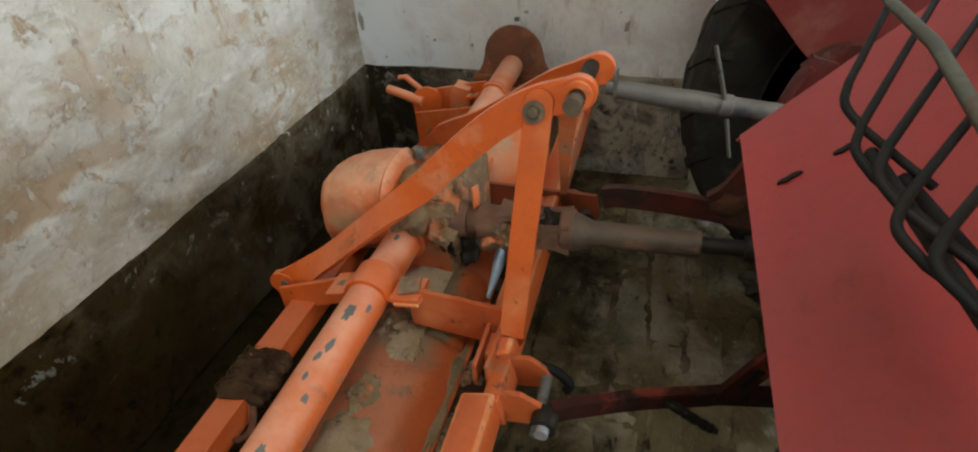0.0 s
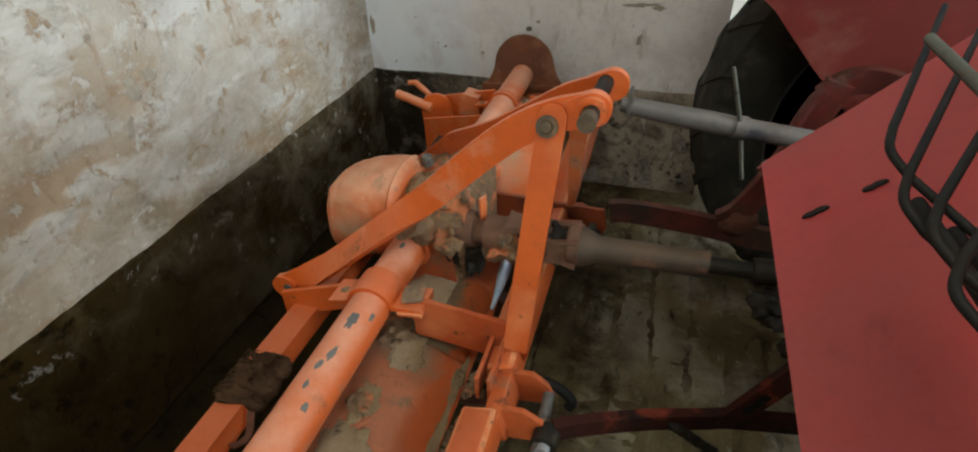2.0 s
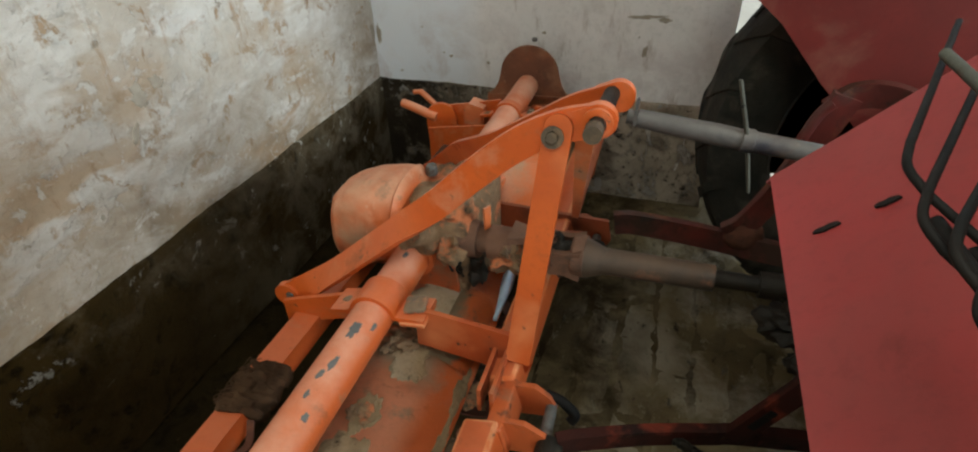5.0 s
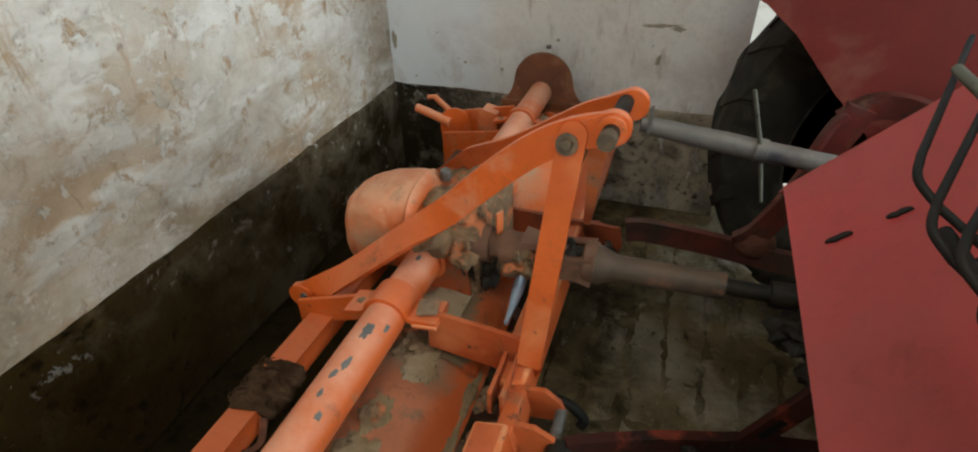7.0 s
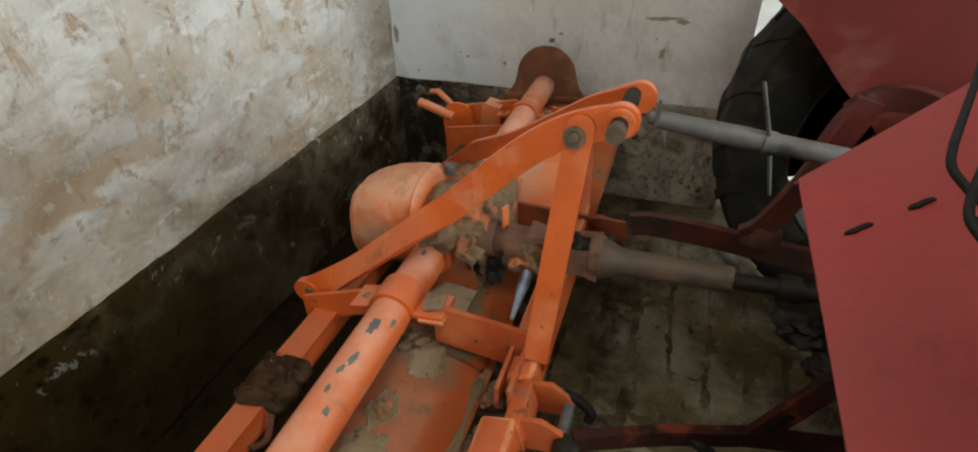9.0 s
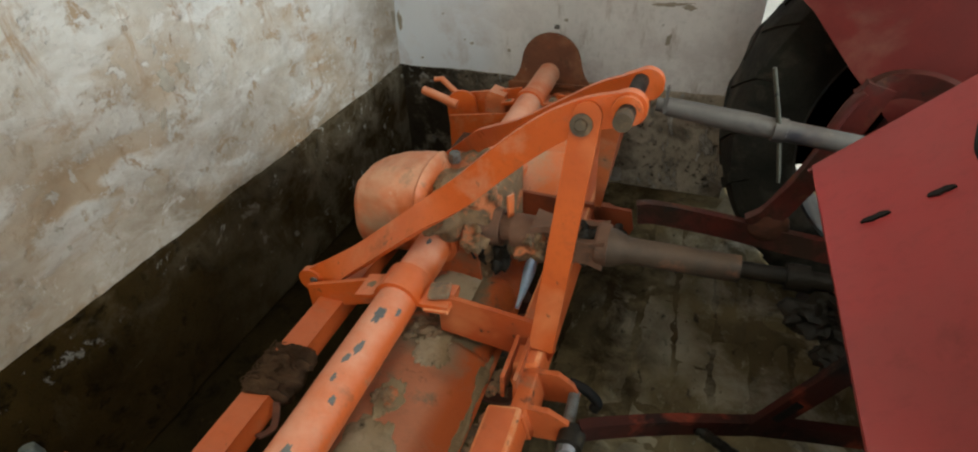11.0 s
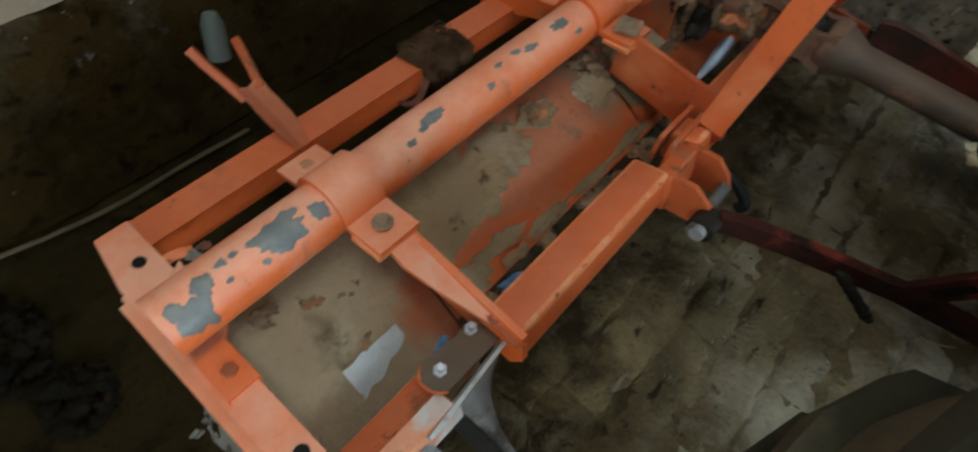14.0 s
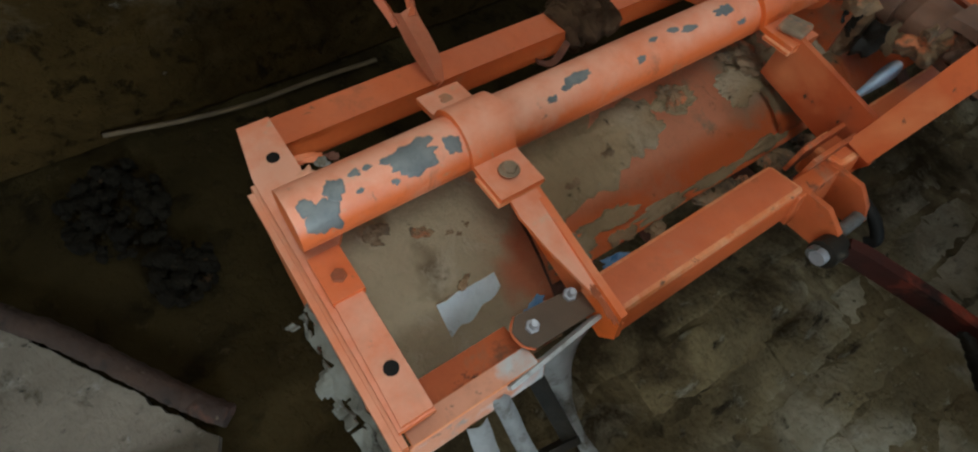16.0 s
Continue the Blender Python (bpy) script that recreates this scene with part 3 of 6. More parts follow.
def plate(bm, poly, th, origin=(0, 0, 0), u=(1, 0, 0), v=(0, 0, 1)):
    """A flat plate: poly in the plane origin + a u + b v, th thick about it."""
    o, u, v = Vector(origin), Vector(u).normalized(), Vector(v).normalized()
    n = u.cross(v).normalized() * th / 2
    lo = [bm.verts.new(o + u * a + v * b - n) for a, b in poly]
    hi = [bm.verts.new(o + u * a + v * b + n) for a, b in poly]
    k = len(poly)
    bm.faces.new(lo[::-1])
    bm.faces.new(hi)
    for i in range(k):
        bm.faces.new((lo[i], lo[(i + 1) % k], hi[(i + 1) % k], hi[i]))
    return bm


def hexbolt(bm, p, axis, r=0.012, h=0.010, shank=0.0):
    p, axis = Vector(p), Vector(axis).normalized()
    m = Matrix.Translation(p + axis * h / 2) @ axis.to_track_quat("Z", "Y").to_matrix().to_4x4()
    bmesh.ops.create_cone(bm, cap_ends=True, segments=6, radius1=r, radius2=r * 0.94, depth=h, matrix=m)
    if shank:
        m2 = Matrix.Translation(p + axis * (h + shank / 2)) @ axis.to_track_quat("Z", "Y").to_matrix().to_4x4()
        bmesh.ops.create_cone(bm, cap_ends=True, segments=10, radius1=r * 0.55, radius2=r * 0.5, depth=shank, matrix=m2)
    return bm


def disc_arc(cx, cy, r, a0, a1, n=14):
    return [(cx + r * math.cos(radians(a0 + (a1 - a0) * i / n)), cy + r * math.sin(radians(a0 + (a1 - a0) * i / n))) for i in range(n + 1)]


def lump(bm, c, s, seed, rough=0.35, sub=3, m=None):
    """An uneven clod of half-size s."""
    t = Matrix.Translation(c) @ (m if m else Matrix.Identity(4)) @ Matrix.Diagonal((*s, 1))
    made = bmesh.ops.create_icosphere(bm, subdivisions=sub, radius=1)["verts"]
    for v in made:
        d = noise.noise(v.co * 1.6 + V(seed * 7.1, seed * 3.3, 0)) + 0.5 * noise.noise(v.co * 4.1 + V(0, seed * 5.7, seed))
        v.co = t @ (v.co * (1 + rough * d))
    return bm


def sheet(name, mat, origin, u, v, nu, nv, amp, parent=None, scale=4.0, start=None):
    """A wall or floor surface as a grid with uneven relief; start(y) moves the first column along u, for an uneven edge."""
    o, u, v = Vector(origin), Vector(u), Vector(v)
    n = u.cross(v).normalized()
    vs = []
    for j in range(nv + 1):
        for i in range(nu + 1):
            p = o + u * (i / nu) + v * (j / nv)
            if start:
                p += u.normalized() * start(p.y) * (1 - i / nu)
            d = noise.noise(p * scale) + 0.6 * noise.noise(p * scale * 3.1) + 0.35 * noise.noise(p * scale * 9)
            vs.append(p + n * d * amp)
    fs = []
    for j in range(nv):
        for i in range(nu):
            a = j * (nu + 1) + i
            fs.append((a, a + 1, a + nu + 2, a + nu + 1))
    me = bpy.data.meshes.new(name)
    me.from_pydata(vs, [], fs)
    me.materials.append(mat)
    for p in me.polygons:
        p.use_smooth = True
    ob = new(name, me)
    if parent is not None:
        ob.parent = parent
    return ob


# ---- the shed ----
WX, WY, PLINTH_TOP = -0.775, 2.45, 0.475
tagged(sheet("wall_west", PLASTER, (WX, -2.7, 0), (0, 5.3, 0), (0, 0, 2.7), 420, 214, 0.007), "uneven whitewashed plaster wall with brown stains, dimmed by colour low and near", "wall", kind="structure")
bm = bmesh.new()
box(bm, (WX - 0.13, -0.1, 1.35), (0.20, 5.6, 2.7))
tagged(part("wall_west_core", bm, CEIL, label="masonry behind the whitewashed plaster"), kind="structure")
DOOR0, DOOR1, DOORH = 0.764, 2.9, 2.25
tagged(sheet("wall_north", PLASTER_BACK, (DOOR0, WY, 0), (WX - 0.02 - DOOR0, 0, 0), (0, 0, 2.7), 100, 130, 0.005), "whitewashed wall with grey stains, flaked spots and a painted bluish light patch", "wall", kind="structure")
bm = bmesh.new()
box(bm, ((WX + DOOR0) / 2 - 0.02, WY + 0.13, 1.35), (DOOR0 - WX - 0.02, 0.20, 2.7))
box(bm, ((DOOR0 + DOOR1) / 2, WY + 0.13, (2.7 + DOORH) / 2), (DOOR1 - DOOR0, 0.20, 2.7 - DOORH))
box(bm, ((DOOR1 + 4.6) / 2, WY + 0.13, 1.35), (4.6 - DOOR1, 0.20, 2.7))
tagged(part("wall_north_core", bm, CEIL, label="thick masonry wall with a doorway"), kind="structure")


def plinth(name, origin, u, length, label, mat=PLINTH):
    """A dark cement band with a wavering upper edge, proud of the wall."""
    o, u = Vector(origin), Vector(u)
    n = Vector((0, 0, 1)).cross(u) * -1
    nu, nv = int(length / 0.014), 34
    vs, fs = [], []
    for j in range(nv + 2):
        for i in range(nu + 1):
            p = o + u * (length * i / nu)
            top = PLINTH_TOP + 0.008 * (WY - p.y) + 0.004 * noise.noise(p * 5) + 0.004 * noise.noise(p * 19)
            z = top * min(j, nv) / nv
            q = p + V(0, 0, z)
            out = 0.014 + 0.005 * noise.noise(q * 6) + 0.003 * noise.noise(q * 23)
            if j > nv:
                out = -0.01
            vs.append(q + n * out)
    for j in range(nv + 1):
        for i in range(nu):
            a = j * (nu + 1) + i
            fs.append((a, a + 1, a + nu + 2, a + nu + 1))
    me = bpy.data.meshes.new(name)
    me.from_pydata(vs, [], fs)
    me.materials.append(mat)
    for p in me.polygons:
        p.use_smooth = True
    return tagged(new(name, me), label, "plinth", kind="structure")


plinth("baseboard_west", (WX, -2.6, 0), (0, 1, 0), 2.6 + WY, "dark cement band along the foot of the wall")
plinth("baseboard_north", (WX, WY, 0), (1, 0, 0), DOOR0 - WX, "grey flaking cement band along the foot of the wall", PLINTH_GREY)

FLAKE = surface("bare_plaster_flake", (0.42, 0.375, 0.31), (0.34, 0.295, 0.235), 0.95, big=20, bump=0.6)


def flaked_spot(wall, at, a, b, seed, turn=0):
    """A spot where the limewash has come off, following the wall."""
    o = Vector(at)
    u, v = (V(0, 1, 0), V(0, 0, 1)) if wall.name == "wall_west" else (V(1, 0, 0), V(0, 0, 1))
    n = V(1, 0, 0) if wall.name == "wall_west" else V(0, -1, 0)
    c, s = math.cos(radians(turn)), math.sin(radians(turn))
    amp, way = (0.007, 1) if wall.name == "wall_west" else (0.005, -1)

    def at(x, y, lift):
        p = o + u * (x * c - y * s) + v * (x * s + y * c)
        d = noise.noise(p * 4) + 0.6 * noise.noise(p * 12.4) + 0.35 * noise.noise(p * 36)
        return p + n * (way * d * amp + lift)
    bm, k, rings, last = bmesh.new(), 44, 4, None
    mid = bm.verts.new(at(0, 0, 0.002))
    for r in range(1, rings + 1):
        ring = []
        for i in range(k):
            q = i * math.tau / k
            f = 1 + 0.5 * noise.noise(V(math.cos(q) * 1.5, math.sin(q) * 1.5, seed)) + 0.4 * noise.noise(V(math.cos(q) * 4, math.sin(q) * 4, seed * 2.3)) + 0.25 * noise.noise(V(math.cos(q) * 9, math.sin(q) * 9, seed))
            ring.append(bm.verts.new(at(a * f * r / rings * math.cos(q), b * f * r / rings * math.sin(q), 0.002 if r < rings else -0.004)))
        for i in range(k):
            if last is None:
                bm.faces.new((mid, ring[i], ring[(i + 1) % k]))
            else:
                bm.faces.new((last[i], ring[i], ring[(i + 1) % k], last[(i + 1) % k]))
        last = ring
    part("flaked_spot", bm, FLAKE, wall, "spot of bare plaster", smooth=True)


west, north = bpy.data.objects["wall_west"], bpy.data.objects["wall_north"]
for i, (y, z, a, h, turn) in enumerate(((1.150, 0.890, 0.026, 0.042, 15), (1.215, 0.905, 0.020, 0.026, 60), (1.10, 0.80, 0.035, 0.012, 60), (0.92, 0.655, 0.008, 0.008, 0), (0.735, 0.64, 0.007, 0.008, 0), (1.62, 0.62, 0.007, 0.008, 0), (2.425, 0.70, 0.016, 0.050, 5))):
    flaked_spot(west, (WX, y, z), a, h, i * 1.7 + 1, turn)
for i, (x, z, a, h, turn) in enumerate(((0.438, 0.682, 0.012, 0.028, -12), (0.430, 0.820, 0.080, 0.009, 3), (0.50, 0.812, 0.030, 0.012, 0), (-0.405, 0.605, 0.010, 0.007, 0), (-0.229, 0.586, 0.008, 0.009, 0), (-0.534, 0.728, 0.005, 0.004, 0), (-0.752, 0.685, 0.014, 0.045, 4), (-0.437, 0.62, 0.005, 0.004, 0), (-0.655, 0.52, 0.006, 0.005, 0), (0.02, 0.735, 0.012, 0.008, 0))):
    flaked_spot(north, (x, WY, z), a, h, i * 2.1 + 40, turn)
tagged(sheet("floor", FLOOR_DUST, (-0.02, -2.7, -0.0022), (4.7, 0, 0), (0, 5.4, 0), 420, 480, 0.0052, scale=5.0, start=lambda y: max(0.0, min(1.0, (0.30 - y) / 0.35)) * (0.24 + 0.16 * noise.noise(V(y * 4, 2, 0)) + 0.06 * noise.noise(V(y * 17, 5, 0)))), "trodden dusty floor of worn bricks, lit and shaded strips painted in", "floor", kind="structure")
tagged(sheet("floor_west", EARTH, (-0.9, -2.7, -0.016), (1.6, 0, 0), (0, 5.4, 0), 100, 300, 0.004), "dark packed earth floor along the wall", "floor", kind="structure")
tagged(sheet("ground", YARD, (-60, -60, -0.10), (120, 0, 0), (0, 120, 0), 60, 60, 0.02), "pale dusty yard round the shed", "ground", kind="structure")
# unseen ceiling, lid and walls, added to shut out the sky around the lamps
bm = bmesh.new()
for x0, x1, y0, y1 in ((-1.0, 0.05, -2.8, 2.7), (0.95, 4.7, -2.8, 2.7), (0.05, 0.95, -2.8, -0.50), (0.05, 0.95, 0.40, 2.7)):
    box(bm, ((x0 + x1) / 2, (y0 + y1) / 2, 2.78), (x1 - x0, y1 - y0, 0.12))
tagged(part("ceiling", bm, CEIL, label="unseen ceiling that closes the shed, cut open for the overhead lamp"), kind="structure")
bm = bmesh.new()
box(bm, (0.50, -0.05, 2.90), (1.2, 1.2, 0.02))
tagged(part("skylight_panel", bm, CEIL, label="unseen opaque lid over the lamp opening"), kind="structure")
bm = bmesh.new()
box(bm, (-0.27, -2.75, 1.35), (1.34, 0.12, 2.7))
box(bm, (1.15, -2.75, 2.475), (1.5, 0.12, 0.45))
box(bm, (3.25, -2.75, 1.35), (2.7, 0.12, 2.7))
tagged(part("wall_south", bm, CEIL, label="unseen wall that closes the shed, with an inferred doorway"), kind="structure")
bm = bmesh.new()
box(bm, (4.6, 1.85, 1.35), (0.12, 1.2, 2.7))
box(bm, (4.6, -1.9, 1.35), (0.12, 1.7, 2.7))
tagged(part("wall_east", bm, CEIL, label="unseen wall that closes the shed, left open for the east lamp"), kind="structure")

# ---- the rotary tiller ----
tiller = thing("rotary_tiller", "orange-painted steel rotary tiller, chipped, dusty, hitched to a tractor", "rotary tiller")
BX, BZ, BR, FAR = -0.0022, 0.5685, 0.0452, 2.26
TILT_X = 0.095                                     # the machine leans, its front side higher


def on_top(x, z0=0.485):
    return z0 + TILT_X * x


bm = bmesh.new()
sweep(bm, [(BX, -0.035, BZ), (BX, 0.5, BZ), (BX, 1.0, BZ), (BX, 1.6, BZ), (BX, FAR, BZ + 0.004)], BR, 40)
beam = part("main_beam", bm, ORANGE_PALE, tiller, "thick round orange tube with flaked paint", smooth=True)


def bare_patch(y, deg, ly, ldeg, seed):
    """A flake of lost paint that follows the round of the beam."""
    bm, n, rings = bmesh.new(), 72, 5
    f = [max(0.3, 1 + 0.50 * noise.noise(V(math.cos(k * math.tau / n) * 1.5 + seed, math.sin(k * math.tau / n) * 1.7, seed * 3.1)) + 0.20 * noise.noise(V(math.cos(k * math.tau / n) * 3.4, math.sin(k * math.tau / n) * 3.4, seed)) + 0.08 * noise.noise(V(math.cos(k * math.tau / n) * 10, math.sin(k * math.tau / n) * 10, seed))) for k in range(n)]

    def at(a, b, lift):
        g = radians(deg + b)
        return V(BX + (BR + lift) * math.sin(g), y + a, BZ + (BR + lift) * math.cos(g))
    mid = bm.verts.new(at(0, 0, 0.0008))
    last = None
    for r in range(1, rings + 1):
        ring = []
        for k in range(n):
            q, e = k * math.tau / n, r / rings * f[k]
            ring.append(bm.verts.new(at(ly * e * math.cos(q), ldeg * e * math.sin(q), 0.0008 if r < rings else -0.001)))
        for k in range(n):
            if last is None:
                bm.faces.new((mid, ring[k], ring[(k + 1) % n]))
            else:
                bm.faces.new((last[k], ring[k], ring[(k + 1) % n], last[(k + 1) % n]))
        last = ring
    part("bare_patch", bm, BARE, beam, "flake of missing paint showing grey metal", smooth=True)


for i, (y, deg, ly, ldeg) in enumerate(((0.006, 52, 0.026, 38), (0.030, 14, 0.016, 22), (-0.012, 24, 0.012, 16), (0.064, 3, 0.009, 8), (0.081, 3, 0.008, 6), (0.108, 46, 0.006, 7), (0.059, 35, 0.006, 5), (0.146, 22, 0.042, 32), (0.166, 2, 0.018, 12), (0.112, 8, 0.014, 9), (0.202, 30, 0.015, 19), (0.436, 13, 0.026, 14), (0.412, 22, 0.012, 8), (0.379, 30, 0.011, 8), (0.563, 33, 0.010, 10), (0.604, 5, 0.011, 7), (0.682, 15, 0.020, 10), (0.652, 3, 0.013, 8), (0.776, 10, 0.024, 16), (0.806, 50, 0.012, 8), (1.03, 9, 0.012, 8))):
    bare_patch(y, deg, ly, ldeg, 3 + i * 2)


def clamp(y, name_label, w=0.075, paint=ORANGE):
    """A strap bent over the beam with a bolted lug on either side."""
    bm = bmesh.new()
    prof = [(-0.106, -0.004), (-0.062, 0.006)] + disc_arc(0, 0, BR + 0.010, 168, 12, 16) + [(0.066, 0.012), (0.122, 0.018)]
    th = 0.010
    up = [(BX + a, BZ + b) for a, b in prof]
    lo = []
    for i, p in enumerate(up):
        q0, q1 = up[max(i - 1, 0)], up[min(i + 1, len(up) - 1)]
        d = Vector((q1[0] - q0[0], q1[1] - q0[1])).normalized()
        lo.append((p[0] + d.y * th, p[1] - d.x * th))
    a = [[bm.verts.new((x, yy, z)) for x, z in up] for yy in (y - w / 2, y + w / 2)]
    b = [[bm.verts.new((x, yy, z)) for x, z in lo] for yy in (y - w / 2, y + w / 2)]
    k = len(up)
    for i in range(k - 1):
        bm.faces.new((a[0][i], a[0][i + 1], a[1][i + 1], a[1][i]))
        bm.faces.new((b[0][i + 1], b[0][i], b[1][i], b[1][i + 1]))
        bm.faces.new((a[0][i + 1], a[0][i], b[0][i], b[0][i + 1]))
        bm.faces.new((a[1][i], a[1][i + 1], b[1][i + 1], b[1][i]))
    for i in (0, k - 1):
        bm.faces.new((a[0][i], a[1][i], b[1][i], b[0][i]))
    c = part("beam_clamp", bm, paint, tiller, name_label, bevel=0.003, smooth=True)
    bm = bmesh.new()
    box(bm, (BX + 0.094, y - 0.004, BZ + 0.001), (0.060, w, 0.010), pose(0, 0, 0, 0, -6, 0))
    part("lower_clamp_lug", bm, paint, c, bevel=0.003)
    for x, z in ((0.070, 0.596), (-0.070, 0.566)):
        bm = bmesh.new()
        if x > 0 and 0.5 < y < 1:
            box(bm, (x + 0.018, y, z - 0.002), (0.050, 0.048, 0.014), pose(0, 0, 0, 0, -8, 12))
            part("clamp_bolt", bm, NUT, c, "flat square bolt head under brown dust", bevel=0.006)
        else:
            bmesh.ops.create_cone(bm, cap_ends=True, segments=24, radius1=0.017, radius2=0.013, depth=0.003, matrix=Matrix.Translation((x + (0.014 if x > 0 else -0.008), y, z - (0.005 if x > 0 else 0.000))) @ pose(0, 0, 0, 0, -8 if x > 0 else 12, 0))
            hexbolt(bm, (x + (0.014 if x > 0 else -0.008), y, z - (0.004 if x > 0 else 0.000)), (-0.1 if x > 0 else 0.2, 0, 1), 0.012, 0.007)
            part("clamp_bolt", bm, NUT, c, "bolt head on a washer, caked with grey dust", bevel=0.002)
    return c


clamp(0.258, "dusty orange strap clamp bolted over the beam", paint=ORANGE_PALE)
clamp(0.895, "orange strap clamp bolted over the beam")
clamp(1.455, "orange strap clamp bolted over the beam")
clamp(1.965, "narrow dusty orange strap clamp bolted over the beam", 0.034)

# end frames: a flat strip across each end with a deep side plate below
for y, sgn in ((-0.008, 1), (2.20, -1)):
    bm = bmesh.new()
    plate(bm, [(-0.262, -0.016 * sgn), (-0.150, -0.034 * sgn), (0.300, -0.035 * sgn), (0.300, 0.017 * sgn), (0.030, 0.019 * sgn), (0.005, 0.038 * sgn), (-0.262, 0.038 * sgn)][::sgn], 0.010, (0, y, 0.486), (1, 0, TILT_X), (0, 1, 0))
    strip = part("end_strip", bm, ORANGE_PALE, tiller, "flat orange strip across the end of the frame", bevel=0.002)
    bm = bmesh.new()
    plate(bm, [(0.108, -0.024 * sgn), (0.296, -0.030 * sgn), (0.296, 0.016 * sgn), (0.108, 0.018 * sgn)][::sgn], 0.008, (0, y, 0.4955), (1, 0, TILT_X), (0, 1, 0))
    part("raised_plate", bm, ORANGE_PALE, strip, bevel=0.002)
    bm = bmesh.new()
    plate(bm, [(0.030, -0.026 * sgn), (0.110, -0.026 * sgn), (0.110, 0.022 * sgn), (0.030, 0.022 * sgn)][::sgn], 0.012, (0, y, 0.4985), (1, 0, TILT_X), (0, 1, 0))
    part("bolted_plate", bm, ORANGE_WORN if sgn < 0 else ORANGE, strip, "smaller plate with a pale rubbed edge", bevel=0.002)
    # no hole is cut: a black disc paints its darkness
    for x in (-0.175, 0.225):
        bm = bmesh.new()
        z = on_top(x) + (0.0150 if x > 0 else 0.0068)
        bmesh.ops.create_cone(bm, cap_ends=True, segments=20, radius1=0.0105, radius2=0.0105, depth=0.002, matrix=Matrix.Translation((x, y + sgn * (0.010 if x < 0 else -0.004), z)) @ pose(0, 0, 0, 0, -5.4, 0))
        part("bolt_hole", bm, BLACK, strip, "black disc painting the dark of an empty bolt hole")
    bm = bmesh.new()
    hexbolt(bm, (0.075, y, on_top(0.075) + 0.0185), (-0.09, 0, 1), 0.012, 0.006)
    part("strip_bolt", bm, ORANGE_RUST, strip, "low rusty bolt head", bevel=0.0015)
    bm = bmesh.new()
    ys = y - sgn * 0.036
    plate(bm, [(-0.150, 0.462), (0.315, 0.508), (0.33, 0.40), (0.30, 0.20), (0.16, 0.03), (-0.10, 0.02), (-0.20, 0.16), (-0.215, 0.33)], 0.008, (0, ys, 0), (1, 0, 0), (0, 0, 1))
    side = part("side_plate", bm, ORANGE_DUSTY, tiller, "deep orange side plate with worn edges", bevel=0.002)
    bm = bmesh.new()
    bar(bm, (-0.140, ys - sgn * 0.009, 0.446), (0.325, ys - sgn * 0.009, 0.490), 0.010, 0.022)
    part("edge_strip", bm, ORANGE_DUSTY, side, "narrow dusty edge strip", bevel=0.002)
bm = bmesh.new()
n, k = 60, 12
grid = []
for i in range(n + 1):
    x = 0.055 + 0.255 * i / n
    row = []
    for j in range(k + 1):
        deep = (0.045 + 0.05 * (0.5 + noise.noise(V(x * 22, 1, 2))) + 0.02 * noise.noise(V(x * 75, 5, 1))) * (0.35 + 0.65 * min(1, i / 14))
        e = j / k
        row.append(bm.verts.new((x, -0.054 - 0.056 * e * (0.65 + 0.8 * noise.noise(V(x * 14, e * 2, 3))) - 0.008 * noise.noise(V(x * 40, e * 6, 7)), 0.438 + 0.095 * x - 0.012 - (deep + 0.012) * e + 0.010 * e * noise.noise(V(x * 50, e * 5, 11)))))
    grid.append(row)
for i in range(n):
    for j in range(k):
        mid = V((i + 0.5) * 0.11, j * 0.28, 0.4)
        if noise.noise(mid) > 0.16 and j > 2:
            continue
        bm.faces.new((grid[i][j], grid[i + 1][j], grid[i + 1][j + 1], grid[i][j + 1]))
bmesh.ops.delete(bm, geom=[v for v in bm.verts if not v.link_faces], context="VERTS")
bmesh.ops.solidify(bm, geom=bm.faces, thickness=0.003)
part("dried_mud", bm, CLAY, tiller, "ragged pale crust of dried mud and limewash on the side plate", smooth=True)

# rear bar, square, in two lengths, with a sagging torn edge
bm = bmesh.new()
bar(bm, (-0.236, -0.015, 0.426), (-0.233, 0.640, 0.426), 0.062, 0.058)
rear = part("rear_bar", bm, ORANGE_MID, tiller, "square orange tube, its end torn open", bevel=0.005)
bm = bmesh.new()
bar(bm, (-0.237, 0.74, 0.424), (-0.231, 1.46, 0.424), 0.066, 0.056)
part("rear_bar", bm, ORANGE_MID, tiller, "square orange tube", bevel=0.005)
bm = bmesh.new()
bar(bm, (-0.234, 0.60, 0.415), (-0.228, 2.20, 0.415), 0.050, 0.046)
part("inner_bar", bm, RUST, tiller, "rusty inner bar", bevel=0.003)
bm = bmesh.new()
sweep(bm, smooth_path([(-0.19, 0.555, 0.415), (-0.183, 0.58, 0.402), (-0.182, 0.60, 0.405), (-0.186, 0.625, 0.44)]), 0.006, 8, flat=(0.016, 0.004), up=(1, 0, 0))
part("torn_flap", bm, RUST, rear, "torn steel flap", bevel=0.0005)

